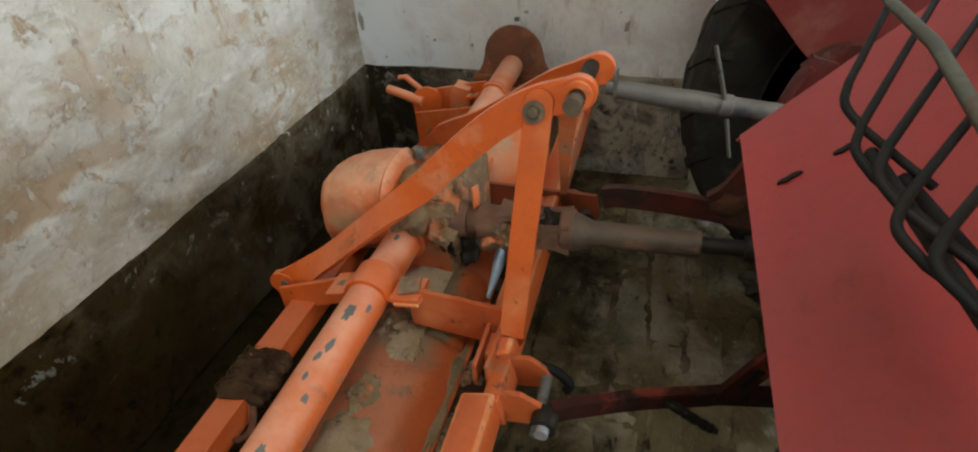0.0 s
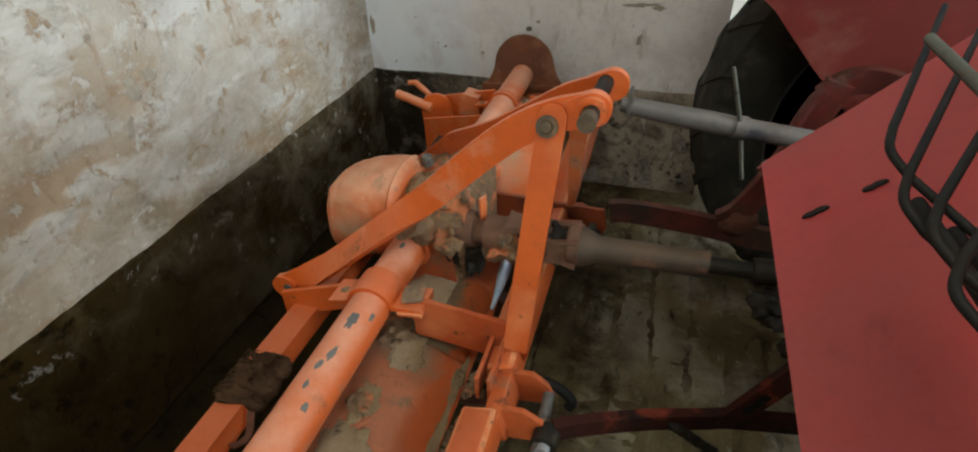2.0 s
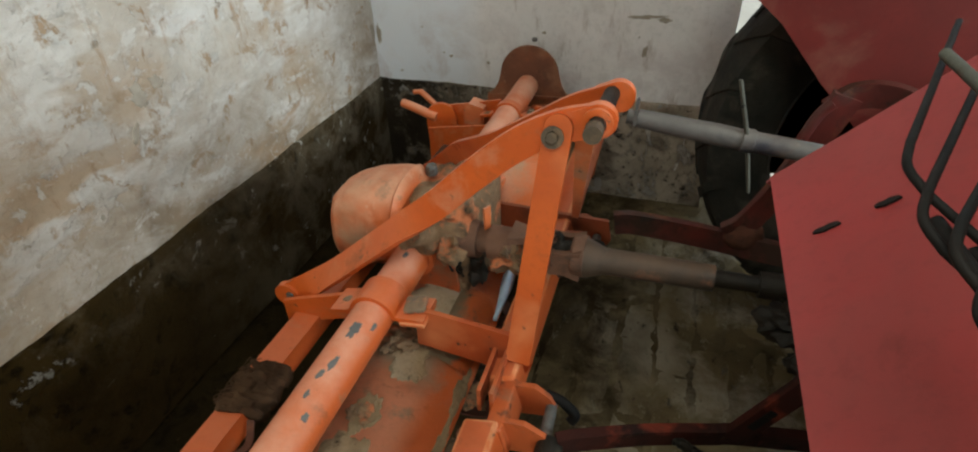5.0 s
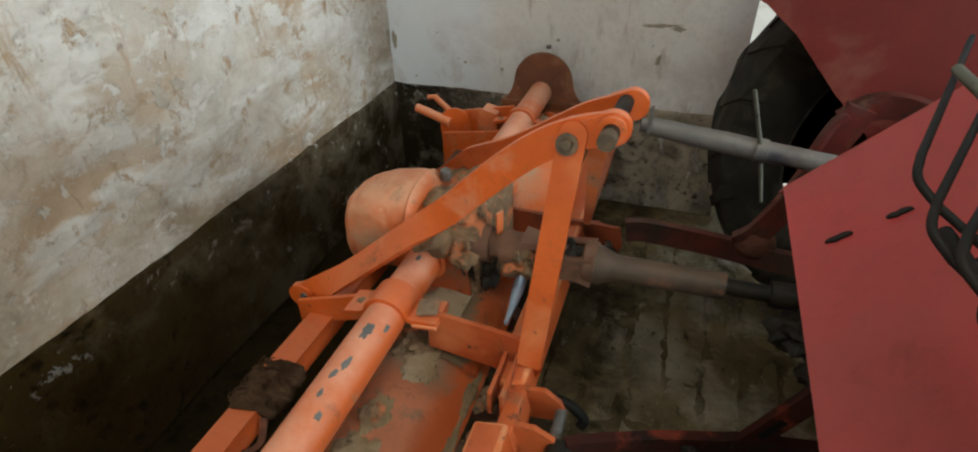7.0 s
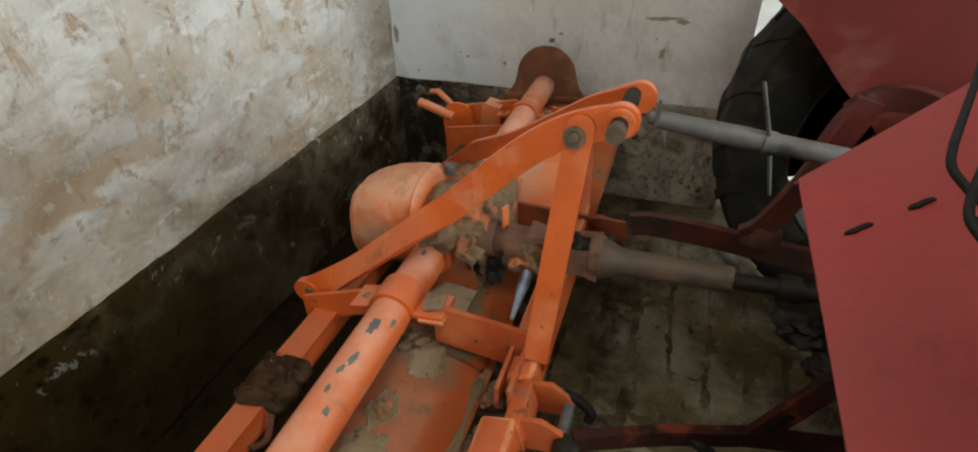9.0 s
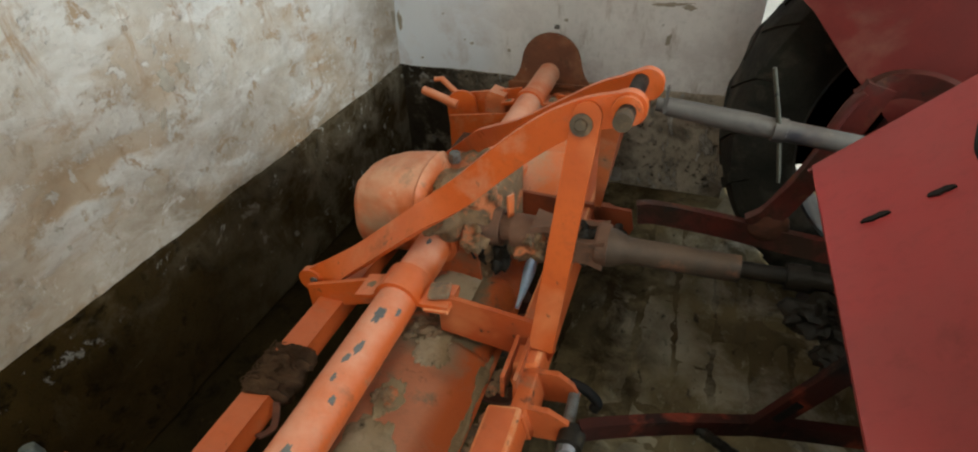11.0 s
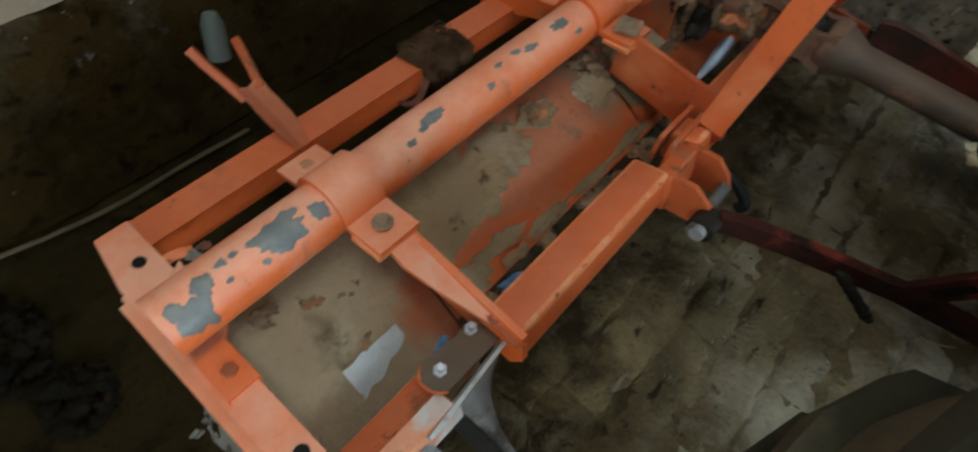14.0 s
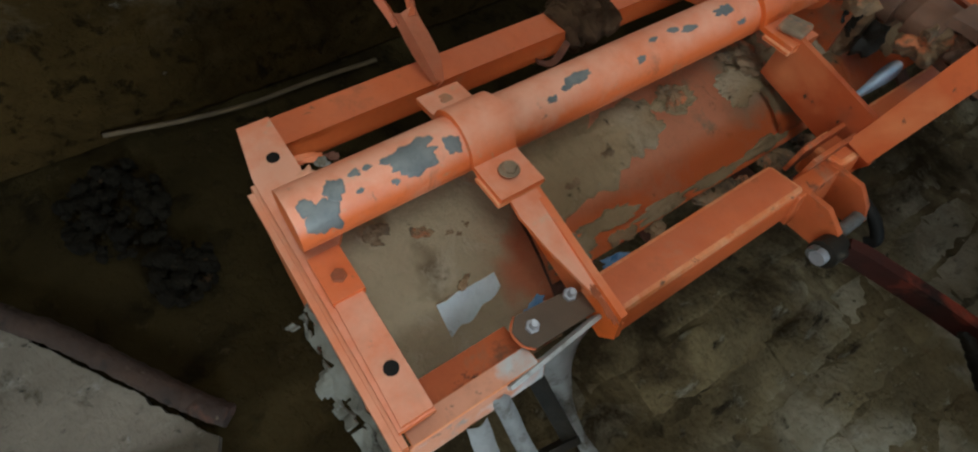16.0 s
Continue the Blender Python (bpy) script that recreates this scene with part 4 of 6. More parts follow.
for x, y, z, a, b, turn, m in ((-0.150, 0.040, 0.474, 0.030, 0.008, 65, ORANGE), (-0.128, 0.062, 0.480, 0.014, 0.010, 20, PALE), (-0.118, 0.030, 0.478, 0.016, 0.011, 100, ORANGE_DUSTY), (-0.140, 0.085, 0.466, 0.012, 0.007, 45, RUST)):
    bm = bmesh.new()
    lump(bm, (x, y, z), (a, b, 0.004), turn, 0.6, 3, pose(0, 0, 0, 12, -14, turn))
    part("torn_scrap", bm, m, tiller, "torn scrap of painted steel at the gap", smooth=True)

# front bar in two lengths
rot = pose(0, 0, 0, 0, -14, 0)
bm = bmesh.new()
box(bm, (0.298, 0.505, 0.470), (0.074, 0.43, 0.070), rot)
part("front_bar", bm, ORANGE_MID, tiller, "square orange front tube", bevel=0.009, smooth=True)
bm = bmesh.new()
box(bm, (0.300, 1.50, 0.470), (0.074, 1.36, 0.070), rot)
part("front_bar", bm, ORANGE_MID, tiller, "square orange front tube", bevel=0.009, smooth=True)
bm = bmesh.new()
box(bm, (0.262, 0.085, 0.440), (0.050, 0.17, 0.006), rot)
channel = part("front_channel", bm, ORANGE_WORN, tiller, "open orange channel at the front corner", bevel=0.002)
for c, s in (((0.302, 0.065, 0.482), (0.034, 0.20, 0.006)), ((0.3215, 0.068, 0.459), (0.006, 0.215, 0.052))):
    bm = bmesh.new()
    box(bm, c, s, rot)
    part("channel_flange", bm, LIMED, channel, "salmon flange smeared with limewash", bevel=0.002)


def cross_plate(y, x0, x1, z0, z1, h, label, mat=ORANGE):
    """An upright plate from the beam clamp out to the front or rear bar, with a folded top."""
    bm = bmesh.new()
    plate(bm, [(x0, z0 + h / 2), (x1, z1 + h / 2), (x1 + 0.012, z1 - h * 0.2), (x1 - 0.006, z1 - h * 0.6), (x0, z0 - h * 0.55)], 0.012, (0, y, 0), (1, 0, 0), (0, 0, 1))
    return part("cross_plate", bm, mat, tiller, label, bevel=0.002)


p = cross_plate(0.283, 0.085, 0.335, 0.535, 0.500, 0.085, "orange gusset plate from clamp to front bar")
bm = bmesh.new()
plate(bm, [(0.095, 0.240), (0.150, 0.236), (0.215, 0.248), (0.290, 0.267), (0.348, 0.283), (0.085, 0.283)], 0.007, (0, 0, 0.594), (1, 0, -0.20), (0, 1, 0))
part("folded_top", bm, ORANGE_PALE, p, bevel=0.002)
for a, b, la, lb, seed in ((0.322, 0.273, 0.020, 0.007, 2), (0.292, 0.271, 0.012, 0.005, 7), (0.115, 0.262, 0.006, 0.009, 4)):
    bm = bmesh.new()
    ring = [(q, 1 + 0.6 * noise.noise(V(math.cos(q) * 2.5, math.sin(q) * 2.5, seed)) + 0.3 * noise.noise(V(math.cos(q) * 7, math.sin(q) * 7, seed))) for q in (k * math.tau / 28 for k in range(28))]
    plate(bm, [(a + la * f * math.cos(q), b + lb * f * math.sin(q)) for q, f in ring], 0.0014, (0.0008, 0, 0.5982), (1, 0, -0.20), (0, 1, 0))
    part("paint_chip", bm, ORANGE_RUST, p, "chip of dark rusted paint")
cross_plate(0.885, 0.090, 0.340, 0.546, 0.519, 0.100, "grimy orange gusset plate from clamp to mast foot, its shade painted in", ORANGE_SHADED)
cross_plate(0.935, -0.300, -0.050, 0.446, 0.532, 0.070, "orange gusset plate to the rear bar")
cross_plate(1.438, 0.070, 0.440, 0.487, 0.475, 0.088, "orange gusset plate from clamp to hitch, darkened for its shade", FAR_SHADED)
cross_plate(1.500, -0.300, -0.050, 0.470, 0.545, 0.080, "orange gusset plate to the rear bar")
cross_plate(2.03, 0.085, 0.335, 0.545, 0.520, 0.085, "orange gusset plate from clamp to front bar")
cross_plate(2.03, -0.30, -0.05, 0.50, 0.55, 0.10, "orange gusset plate to the rear bar")

# hood over the rotor: a curved sheet, caked with mud, with a folded front lip
HX, HZ, HR = 0.030, 0.185, 0.285


def hood(y0, y1, a0, a1, label, coat):
    bm = bmesh.new()
    ny, na = int((y1 - y0) / 0.02), 26
    grid = []
    for j in range(ny + 1):
        row = []
        for i in range(na + 1):
            a, y = radians(a0 + (a1 - a0) * i / na), y0 + (y1 - y0) * j / ny
            r = HR + 0.004 * noise.noise(V(a * 5, y * 9, 1)) + 0.002 * noise.noise(V(a * 16, y * 26, 4))
            row.append(bm.verts.new((HX + r * math.sin(a), y, HZ + r * math.cos(a))))
        grid.append(row)
    for j in range(ny):
        for i in range(na):
            bm.faces.new((grid[j][i], grid[j][i + 1], grid[j + 1][i + 1], grid[j + 1][i]))
    bmesh.ops.solidify(bm, geom=bm.faces, thickness=0.005)
    return part("hood", bm, coat, tiller, label, smooth=True)


hood(0.002, 0.285, -40, 62, "curved hood sheet caked with pale dust", PALE_MUD)
main_hood = hood(0.290, 1.46, -40, 40.5, "curved hood sheet, faded orange paint under mud", HOOD_PAINT)
hood(1.47, 2.15, -40, 44, "curved hood sheet caked with mud", CRUST)


def mud_crust(y, deg, ly, ldeg, seed):
    """A dried spill of mud that follows the round of the hood."""
    bm, n, rings, last = bmesh.new(), 84, 9, None

    def at(a, b, lift):
        g = radians(deg + b)
        r = HR + 0.004 * noise.noise(V(g * 5, (y + a) * 9, 1)) + 0.002 * noise.noise(V(g * 16, (y + a) * 26, 4)) + lift
        return V(HX + r * math.sin(g), y + a, HZ + r * math.cos(g))
    mid = bm.verts.new(at(0, 0, 0.005))
    for r in range(1, rings + 1):
        ring = []
        for k in range(n):
            q = k * math.tau / n
            c, d = math.cos(q), math.sin(q)
            f = max(0.35, 1 + 0.55 * noise.noise(V(c * 1.4, d * 1.4, seed)) + 0.30 * noise.noise(V(c * 3.6, d * 3.6, seed * 1.7)) + 0.16 * noise.noise(V(c * 9, d * 9, seed))) * r / rings
            a, b = ly * f * c, ldeg * f * d
            lift = 0.0048 + 0.0014 * noise.noise(V(a * 40, b * 0.5, seed)) + 0.0008 * noise.noise(V(a * 130, b * 1.6, seed)) if r < rings else 0.0010
            ring.append(bm.verts.new(at(a, b, lift)))
        for k in range(n):
            if last is None:
                bm.faces.new((mid, ring[k], ring[(k + 1) % n]))
            else:
                bm.faces.new((last[k], ring[k], ring[(k + 1) % n], last[(k + 1) % n]))
        last = ring
    part("mud_crust", bm, CRUST, main_hood, "flat crust of dried brown mud", smooth=True)


for i, (y, deg, ly, ldeg) in enumerate(((0.45, 4, 0.150, 16), (0.355, 1, 0.060, 18), (0.55, 9, 0.080, 11), (0.690, 4, 0.042, 5), (0.850, 11, 0.065, 9), (0.915, -2, 0.060, 9), (1.06, 8, 0.110, 15), (1.28, 6, 0.140, 17), (0.430, 31, 0.070, 3.6), (0.345, 34, 0.045, 5), (0.56, 37, 0.080, 2.6), (0.70, 37.5, 0.070, 2.2), (0.84, 37, 0.060, 2.4))):
    mud_crust(y, deg, ly, ldeg, 5.3 + i * 3.1)
bm = bmesh.new()
rows = []
for j in range(61):
    y = 0.872 + 0.260 * j / 60
    shut = math.sqrt(max(0.0, 1 - max(0.0, (y - 1.085) / 0.047) ** 2))
    row = []
    for i in range(13):
        a = math.pi * i / 12
        x = 0.156 - 0.046 * math.cos(a) * (0.25 + 0.75 * shut)
        z = HZ + math.sqrt(HR ** 2 - (x - HX) ** 2) + 0.003 + 0.012 * math.sin(a) * (0.3 + 0.7 * shut) + 0.0025 * noise.noise(V(x * 30, y * 14, 3)) + 0.0012 * noise.noise(V(x * 90, y * 60, 3)) - (0.004 if i in (0, 12) else 0)
        row.append(bm.verts.new((x, y, z)))
    rows.append(row)
for a, b in zip(rows, rows[1:]):
    for i in range(12):
        bm.faces.new((a[i], a[i + 1], b[i + 1], b[i]))
bmesh.ops.solidify(bm, geom=bm.faces, thickness=0.005)
part("hood_rail", bm, RAIL, tiller, "rounded orange rail on the hood, partly under mud", smooth=True)
rnd = random.Random(11)
for x, y, z, s, k in ((0.055, 0.694, 0.476, 0.015, 5), (0.034, 0.889, 0.477, 0.019, 5), (0.075, 0.18, 0.466, 0.007, 4), (0.060, 0.13, 0.467, 0.008, 4), (0.020, 0.075, 0.473, 0.010, 4), (0.100, 0.40, 0.470, 0.006, 3), (0.085, 0.50, 0.472, 0.005, 4), (0.150, 0.155, 0.448, 0.005, 3), (0.205, 0.45, 0.412, 0.010, 4), (0.225, 0.52, 0.395, 0.012, 5), (0.235, 0.66, 0.385, 0.014, 5), (0.232, 0.72, 0.390, 0.012, 4), (0.228, 0.86, 0.392, 0.013, 5), (0.236, 0.95, 0.385, 0.013, 4), (0.228, 0.35, 0.392, 0.011, 4)):
    for i in range(k):
        bm = bmesh.new()
        q = s * rnd.uniform(0.5, 1.2)
        lump(bm, (x + rnd.gauss(0, s * 0.8), y + rnd.gauss(0, s * 1.3), z), (q * 1.0, q * rnd.uniform(0.9, 1.8), q * 0.55), i + x * 90 + y * 31, 0.9, 3, pose(0, 0, 0, 0, rnd.uniform(-20, 20), rnd.uniform(-60, 60)))
        part("soil_clod", bm, GREASE, tiller, "crust of dry soil on the hood", smooth=True)

# torn sticker on the hood
bm = bmesh.new()
n = 22
top, low = [], []
for k in range(n + 1):
    y = 0.098 + 0.105 * k / n
    a_hi = 26.5 + 0.8 * noise.noise(V(y * 40, 3, 0))
    a_lo = 35.3 - 2.2 * noise.noise(V(y * 34, 9, 0)) - (4.0 * max(0, (k - 12) / 10)) + (1.6 * max(0, (5 - k) / 5))
    for lst, a in ((top, a_hi), (low, a_lo)):
        lst.append(bm.verts.new((HX + (HR + 0.0068) * math.sin(radians(a)), y, HZ + (HR + 0.0068) * math.cos(radians(a)))))
for k in range(n):
    bm.faces.new((top[k], top[k + 1], low[k + 1], low[k]))
bmesh.ops.solidify(bm, geom=bm.faces, thickness=0.001)
part("sticker", bm, PAPER, tiller, "torn white paper sticker with no readable print")

# rotor under the hood
bm = bmesh.new()
sweep(bm, [(0.03, 0.0, 0.235), (0.03, 2.2, 0.235)], 0.045, 20)
rotor = part("rotor_shaft", bm, RUST, tiller, "rusty rotor tube", smooth=True)
for k in range(8):
    y = 0.14 + k * 0.27
    bm = bmesh.new()
    bmesh.ops.create_cone(bm, cap_ends=True, segments=24, radius1=0.085, radius2=0.085, depth=0.010, matrix=Matrix.Translation((0.03, y, 0.235)) @ pose(0, 0, 0, 90))
    part("blade_flange", bm, RUST, rotor)
    for q in range(4):
        a = radians(q * 90 + k * 23)
        s = 1 if q % 2 else -1
        pts = [(0.03 + r * math.cos(a + b), y + s * c, 0.235 + r * math.sin(a + b)) for r, b, c in ((0.06, 0, 0.01), (0.13, 0.03, 0.012), (0.19, 0.12, 0.02), (0.222, 0.24, 0.05), (0.228, 0.34, 0.09))]
        bm = bmesh.new()
        sweep(bm, smooth_path(pts, 3), 0.01, flat=(0.05, 0.008), up=(0, 1, 0))
        part("blade", bm, RUST, rotor)

# mast: two bent straps from the rear bar up to the top pin, two legs to the hitch
NEAR = [(-0.306, 0.962, 0.476), (-0.262, 0.967, 0.500), (-0.212, 0.973, 0.532), (-0.150, 0.979, 0.578), (-0.075, 0.983, 0.641), (0.015, 0.987, 0.716), (0.103, 0.989, 0.787), (0.183, 0.993, 0.864), (0.256, 0.997, 0.930), (0.314, 1.000, 0.972), (0.368, 1.002, 0.999), (0.423, 1.004, 1.014)]
FARS = [(-0.300, 1.500, 0.470), (-0.200, 1.490, 0.520), (-0.100, 1.450, 0.600), (-0.020, 1.390, 0.680), (0.050, 1.310, 0.755), (0.120, 1.235, 0.812), (0.200, 1.188, 0.862), (0.290, 1.168, 0.922), (0.370, 1.164, 0.972), (0.440, 1.162, 0.998)]
for pts, sgn in ((NEAR, 1), (FARS, -1)):
    bm = bmesh.new()
    path = smooth_path(pts, 5)
    twist = [max(0.0, min(1.0, (0.13 - q.x) / 0.12)) * max(0.0, min(1.0, (q.x + 0.28) / 0.10)) * (1.2 if sgn > 0 else 0) for q in path]
    sweep(bm, path, 0.01, flat=(0.063 if sgn > 0 else 0.052, 0.013), up=[(-0.55, w, 0.84) for w in twist])
    strap = part("mast_strap", bm, ORANGE, tiller, "long bent flat orange strap", bevel=0.0022, smooth=True)
    e = Vector(pts[-1])
    bm = bmesh.new()
    poly = disc_arc(0.012, 0, 0.032, 100, -80, 14) + [(-0.03, -0.027), (-0.03, 0.027)]
    plate(bm, poly, 0.020, e, (0.95, 0, 0.30), (-0.30, 0, 0.95))
    part("strap_eye", bm, ORANGE, strap, bevel=0.003)
    bm = bmesh.new()
    sweep(bm, [e + V(0.010, -0.014 * sgn, 0.004), e + V(0.010, -0.024 * sgn, 0.0045)], 0.027, 28)
    part("eye_boss", bm, ORANGE, strap, "raised round boss at the pin", bevel=0.003, smooth=True)
    e = Vector(pts[0])
    bm = bmesh.new()
    plate(bm, disc_arc(0, 0, 0.034, 0, 360, 20)[:-1], 0.020, e, (1, 0, 0), (0, 0, 1))
    part("strap_foot", bm, ORANGE, strap, bevel=0.003)
    bm = bmesh.new()
    hexbolt(bm, e + V(0.012, -0.008 * sgn, 0.004), (0, -sgn, 0.25), 0.012, 0.007)
    part("strap_bolt", bm, BOLT, strap, bevel=0.002)
bm = bmesh.new()
sweep(bm, [(0.432, 0.945, 1.020), (0.439, 1.19, 1.006)], 0.016, 20)
pin = part("top_pin", bm, OIL, tiller, "thick steel hitch pin", smooth=True)
bm = bmesh.new()
sweep(bm, [(0.432, 0.930, 1.021), (0.432, 0.957, 1.020)], 0.0165, 20)
part("pin_head", bm, BOLT_BROWN, pin, bevel=0.003)
for a, b, side in (((0.366, 0.985, 1.002), (0.324, 0.868, 0.515), -1), ((0.392, 1.180, 0.975), (0.350, 1.40, 0.545), 1)):
    bm = bmesh.new()
    d = (Vector(b) - Vector(a)).normalized()
    u = Vector((1, 0, 0)) - d * d.x
    L = (Vector(b) - Vector(a)).length
    foot = 0.026 if side < 0 else 0.009
    poly = disc_arc(0, 0, 0.026, 180, 0, 10) + [(foot, -L), (-foot, -L)]
    plate(bm, poly, 0.012, a, u, -d)
    leg = part("mast_leg", bm, ORANGE_LEG if side < 0 else ORANGE_DUSTY, tiller, "upright flat orange mast leg", bevel=0.002)
    bm = bmesh.new()
    at = V(*a) + V(-0.008, -0.002, -0.014) + V(0, side * 0.008, 0)
    sweep(bm, [at, at + V(0, side * 0.0045, 0.0015)], 0.0205, 24)
    part("mast_washer", bm, BOLT_BROWN, leg, "dusty round washer", bevel=0.001, smooth=True)
    bm = bmesh.new()
    hexbolt(bm, at + V(0, side * 0.004, 0.0012), (0, side, 0.35), 0.013, 0.010)
    part("mast_bolt", bm, BOLT_BROWN, leg, "dull brown bolt head", bevel=0.002)
# lower hitch brackets: two ears with a pin on each side
for y, s in ((0.765, 1), (1.425, -1)):
    for dy, x1 in ((-0.040, 0.415), (0.052, 0.405)):
        yy = y + s * dy
        bm = bmesh.new()
        plate(bm, [(0.315, 0.505), (0.375, 0.512), (x1, 0.490), (x1 + 0.018, 0.465), (x1, 0.435), (0.35, 0.425), (0.315, 0.435)], 0.012, (0, yy, 0), (1, 0, 0), (0, 0, 1))
        part("hitch_ear", bm, ORANGE_WORN if s > 0 else FAR_SHADED, tiller, "grimy orange hitch ear plate, darkened in colour for its shade" if s > 0 else "orange hitch ear plate, darkened for its shade", bevel=0.002)
    bm = bmesh.new()
    box(bm, (0.325, y, 0.468), (0.035, 0.13, 0.072), rot)
    part("hitch_block", bm, ORANGE_WORN, tiller, bevel=0.004)
    for dx in ((0.0, 0.026) if s > 0 else ()):
        bm = bmesh.new()
        plate(bm, [(0.0, 0.0), (0.13, 0.0), (0.135, -0.05), (0.0, -0.06)], 0.008, (0.272 + dx, y + (-0.005 if s > 0 else -0.125), 0.530), (0, 1, 0), (0, 0, 1))
        part("tie_plate", bm, ORANGE_WORN, tiller, "thin upright orange plate", bevel=0.001)
    bm = bmesh.new()
    sweep(bm, [(0.415, y - s * 0.088, 0.461), (0.410, y + s * 0.068, 0.463)], 0.012, 18)
    part("hitch_pin", bm, BOLT, tiller, "dull steel hitch pin", smooth=True)
    bm = bmesh.new()
    sweep(bm, smooth_path([(0.395, y + s * 0.066, 0.478), (0.430, y + s * 0.062, 0.470), (0.458, y + s * 0.052, 0.452), (0.452, y + s * 0.045, 0.436)]), 0.011, 12)
    part("pin_loop", bm, BLACK, tiller, "black oily pin loop", smooth=True)

# gearbox in the middle with its round cover and input shaft
gear = part("gearbox", lump(box(bmesh.new(), (0.035, 1.255, 0.560), (0.20, 0.30, 0.20)), (0.02, 1.24, 0.625), (0.118, 0.165, 0.072), 4, 0.34, 5), GREASE, tiller, "gearbox caked with greasy mud", bevel=0.012, smooth=True)
bm = bmesh.new()
na, ns, rings = 96, 48, []
for j in range(ns + 1):
    s = -1 + 2 * j / ns
    s = math.sin(s * math.pi / 2)
    r = (1 - abs(s) ** 7) ** (1 / 3.0) if abs(s) < 0.9999 else 0.0
    r *= 1.0 if s > -0.10 else 1.0 - 0.17 * ((-0.10 - s) / 0.90) ** 1.1     # narrows towards the wall
    r *= 1.0 if s < 0.72 else 1.05                                          # flange
    ring = []
    for k in range(na):
        a = k * math.tau / na
        e = [math.copysign(abs(w) ** 0.76, w) for w in (math.cos(a), math.sin(a))]
        p = V(-0.146 + 0.118 * s, 1.212 + 0.127 * r * e[0], 0.588 + 0.126 * r * e[1] + 0.018 * s)
        d = 0.006 * noise.noise(p * 9) + 0.003 * noise.noise(p * 28) + 0.0012 * noise.noise(p * 70) - (0.005 if abs(s + 0.62) < 0.06 else 0)
        ring.append(bm.verts.new(p + (p - V(-0.146, 1.212, 0.588)).normalized() * d))
    rings.append(ring)
for a, b in zip(rings, rings[1:]):
    for k in range(na):
        bm.faces.new((a[k], a[(k + 1) % na], b[(k + 1) % na], b[k]))
bmesh.ops.remove_doubles(bm, verts=bm.verts, dist=0.0004)
cover = part("gear_cover", bm, COVER, gear, "large rounded orange gear cover, scuffed", smooth=True)
bm = bmesh.new()
hexbolt(bm, (-0.022, 1.285, 0.688), (0, -0.05, 1), 0.017, 0.030)
part("filler_plug", bm, BOLT, gear, "grey filler plug", bevel=0.003)
for x, y in ((0.04, 1.34), (0.085, 1.20), (-0.03, 1.17), (0.10, 1.31)):
    bm = bmesh.new()
    hexbolt(bm, (x, y, 0.672), (0, 0, 1), 0.011, 0.014)
    part("gearbox_bolt", bm, GREASE, gear, bevel=0.002)
bm = bmesh.new()
sweep(bm, [(BX, 1.075, BZ), (BX, 1.092, BZ)], BR + 0.012, 32)
part("beam_flange", bm, ORANGE_DUSTY, gear, "round orange flange on the beam", bevel=0.003, smooth=True)
bm = bmesh.new()
plate(bm, disc_arc(0, 0.02, 0.074, 20, 160, 10) + [(-0.085, -0.10), (0.085, -0.12)], 0.010, (0.030, 1.100, 0.525), (1, 0, 0), (0, 0, 1))
part("flange_plate", bm, ORANGE_WORN, gear, bevel=0.003)
bm = bmesh.new()
plate(bm, [(1.448, 0.524), (1.500, 0.560), (1.570, 0.600), (1.690, 0.610), (1.690, 0.48), (1.448, 0.48)], 0.30, (0.105, 0, 0), (0, 1, 0), (0, 0, 1))
part("gearbox_bracket", bm, HOOD_PAINT, gear, "dusty orange bracket beside the gearbox", bevel=0.006)
bm = bmesh.new()
sweep(bm, [(0.10, 1.145, 0.605), (0.155, 1.145, 0.607), (0.156, 1.145, 0.607), (0.20, 1.145, 0.610)], [0.050, 0.046, 0.032, 0.030], 24)
part("input_boss", bm, YOKE, gear, "grimy input boss", smooth=True)
rnd = random.Random(31)
for k in range(9):
    bm = bmesh.new()
    q = rnd.uniform(0.012, 0.030)
    lump(bm, (0.118 + rnd.uniform(-0.030, 0.045), 1.115 + rnd.uniform(-0.030, 0.030), 0.545 + rnd.uniform(-0.05, 0.06)), (q, q * 0.9, q * rnd.uniform(0.8, 1.6)), k + 60, 0.8, 3)
    part("oily_grime", bm, OIL if k % 3 else GREASE, gear, "clot of black oily grime", smooth=True)
bm = bmesh.new()
plate(bm, [(-0.010, 0.0), (0.012, 0.0), (0.010, -0.085), (-0.006, -0.09)], 0.005, (0.172, 1.150, 0.700), (0.5, 1, 0), (0, 0, 1))
part("guard_tab", bm, ORANGE_DUSTY, gear, "bent guard tab", bevel=0.002)

# far end: rusty half-round shield, lever stub, plates
bm = bmesh.new()
plate(bm, disc_arc(0, 0, 0.121, 172, 8, 24) + [(0.128, -0.018), (0.140, -0.048), (0.158, -0.072), (0.190, -0.086), (0.195, -0.24), (-0.185, -0.24), (-0.180, -0.098), (-0.152, -0.072), (-0.134, -0.042), (-0.124, -0.010)], 0.012, (0.004, FAR + 0.01, 0.614), (1, 0, 0), (0, 0, 1))
shield = part("end_shield", bm, SHIELD_RUST, tiller, "rusty half-round shield plate", bevel=0.002)
bm = bmesh.new()
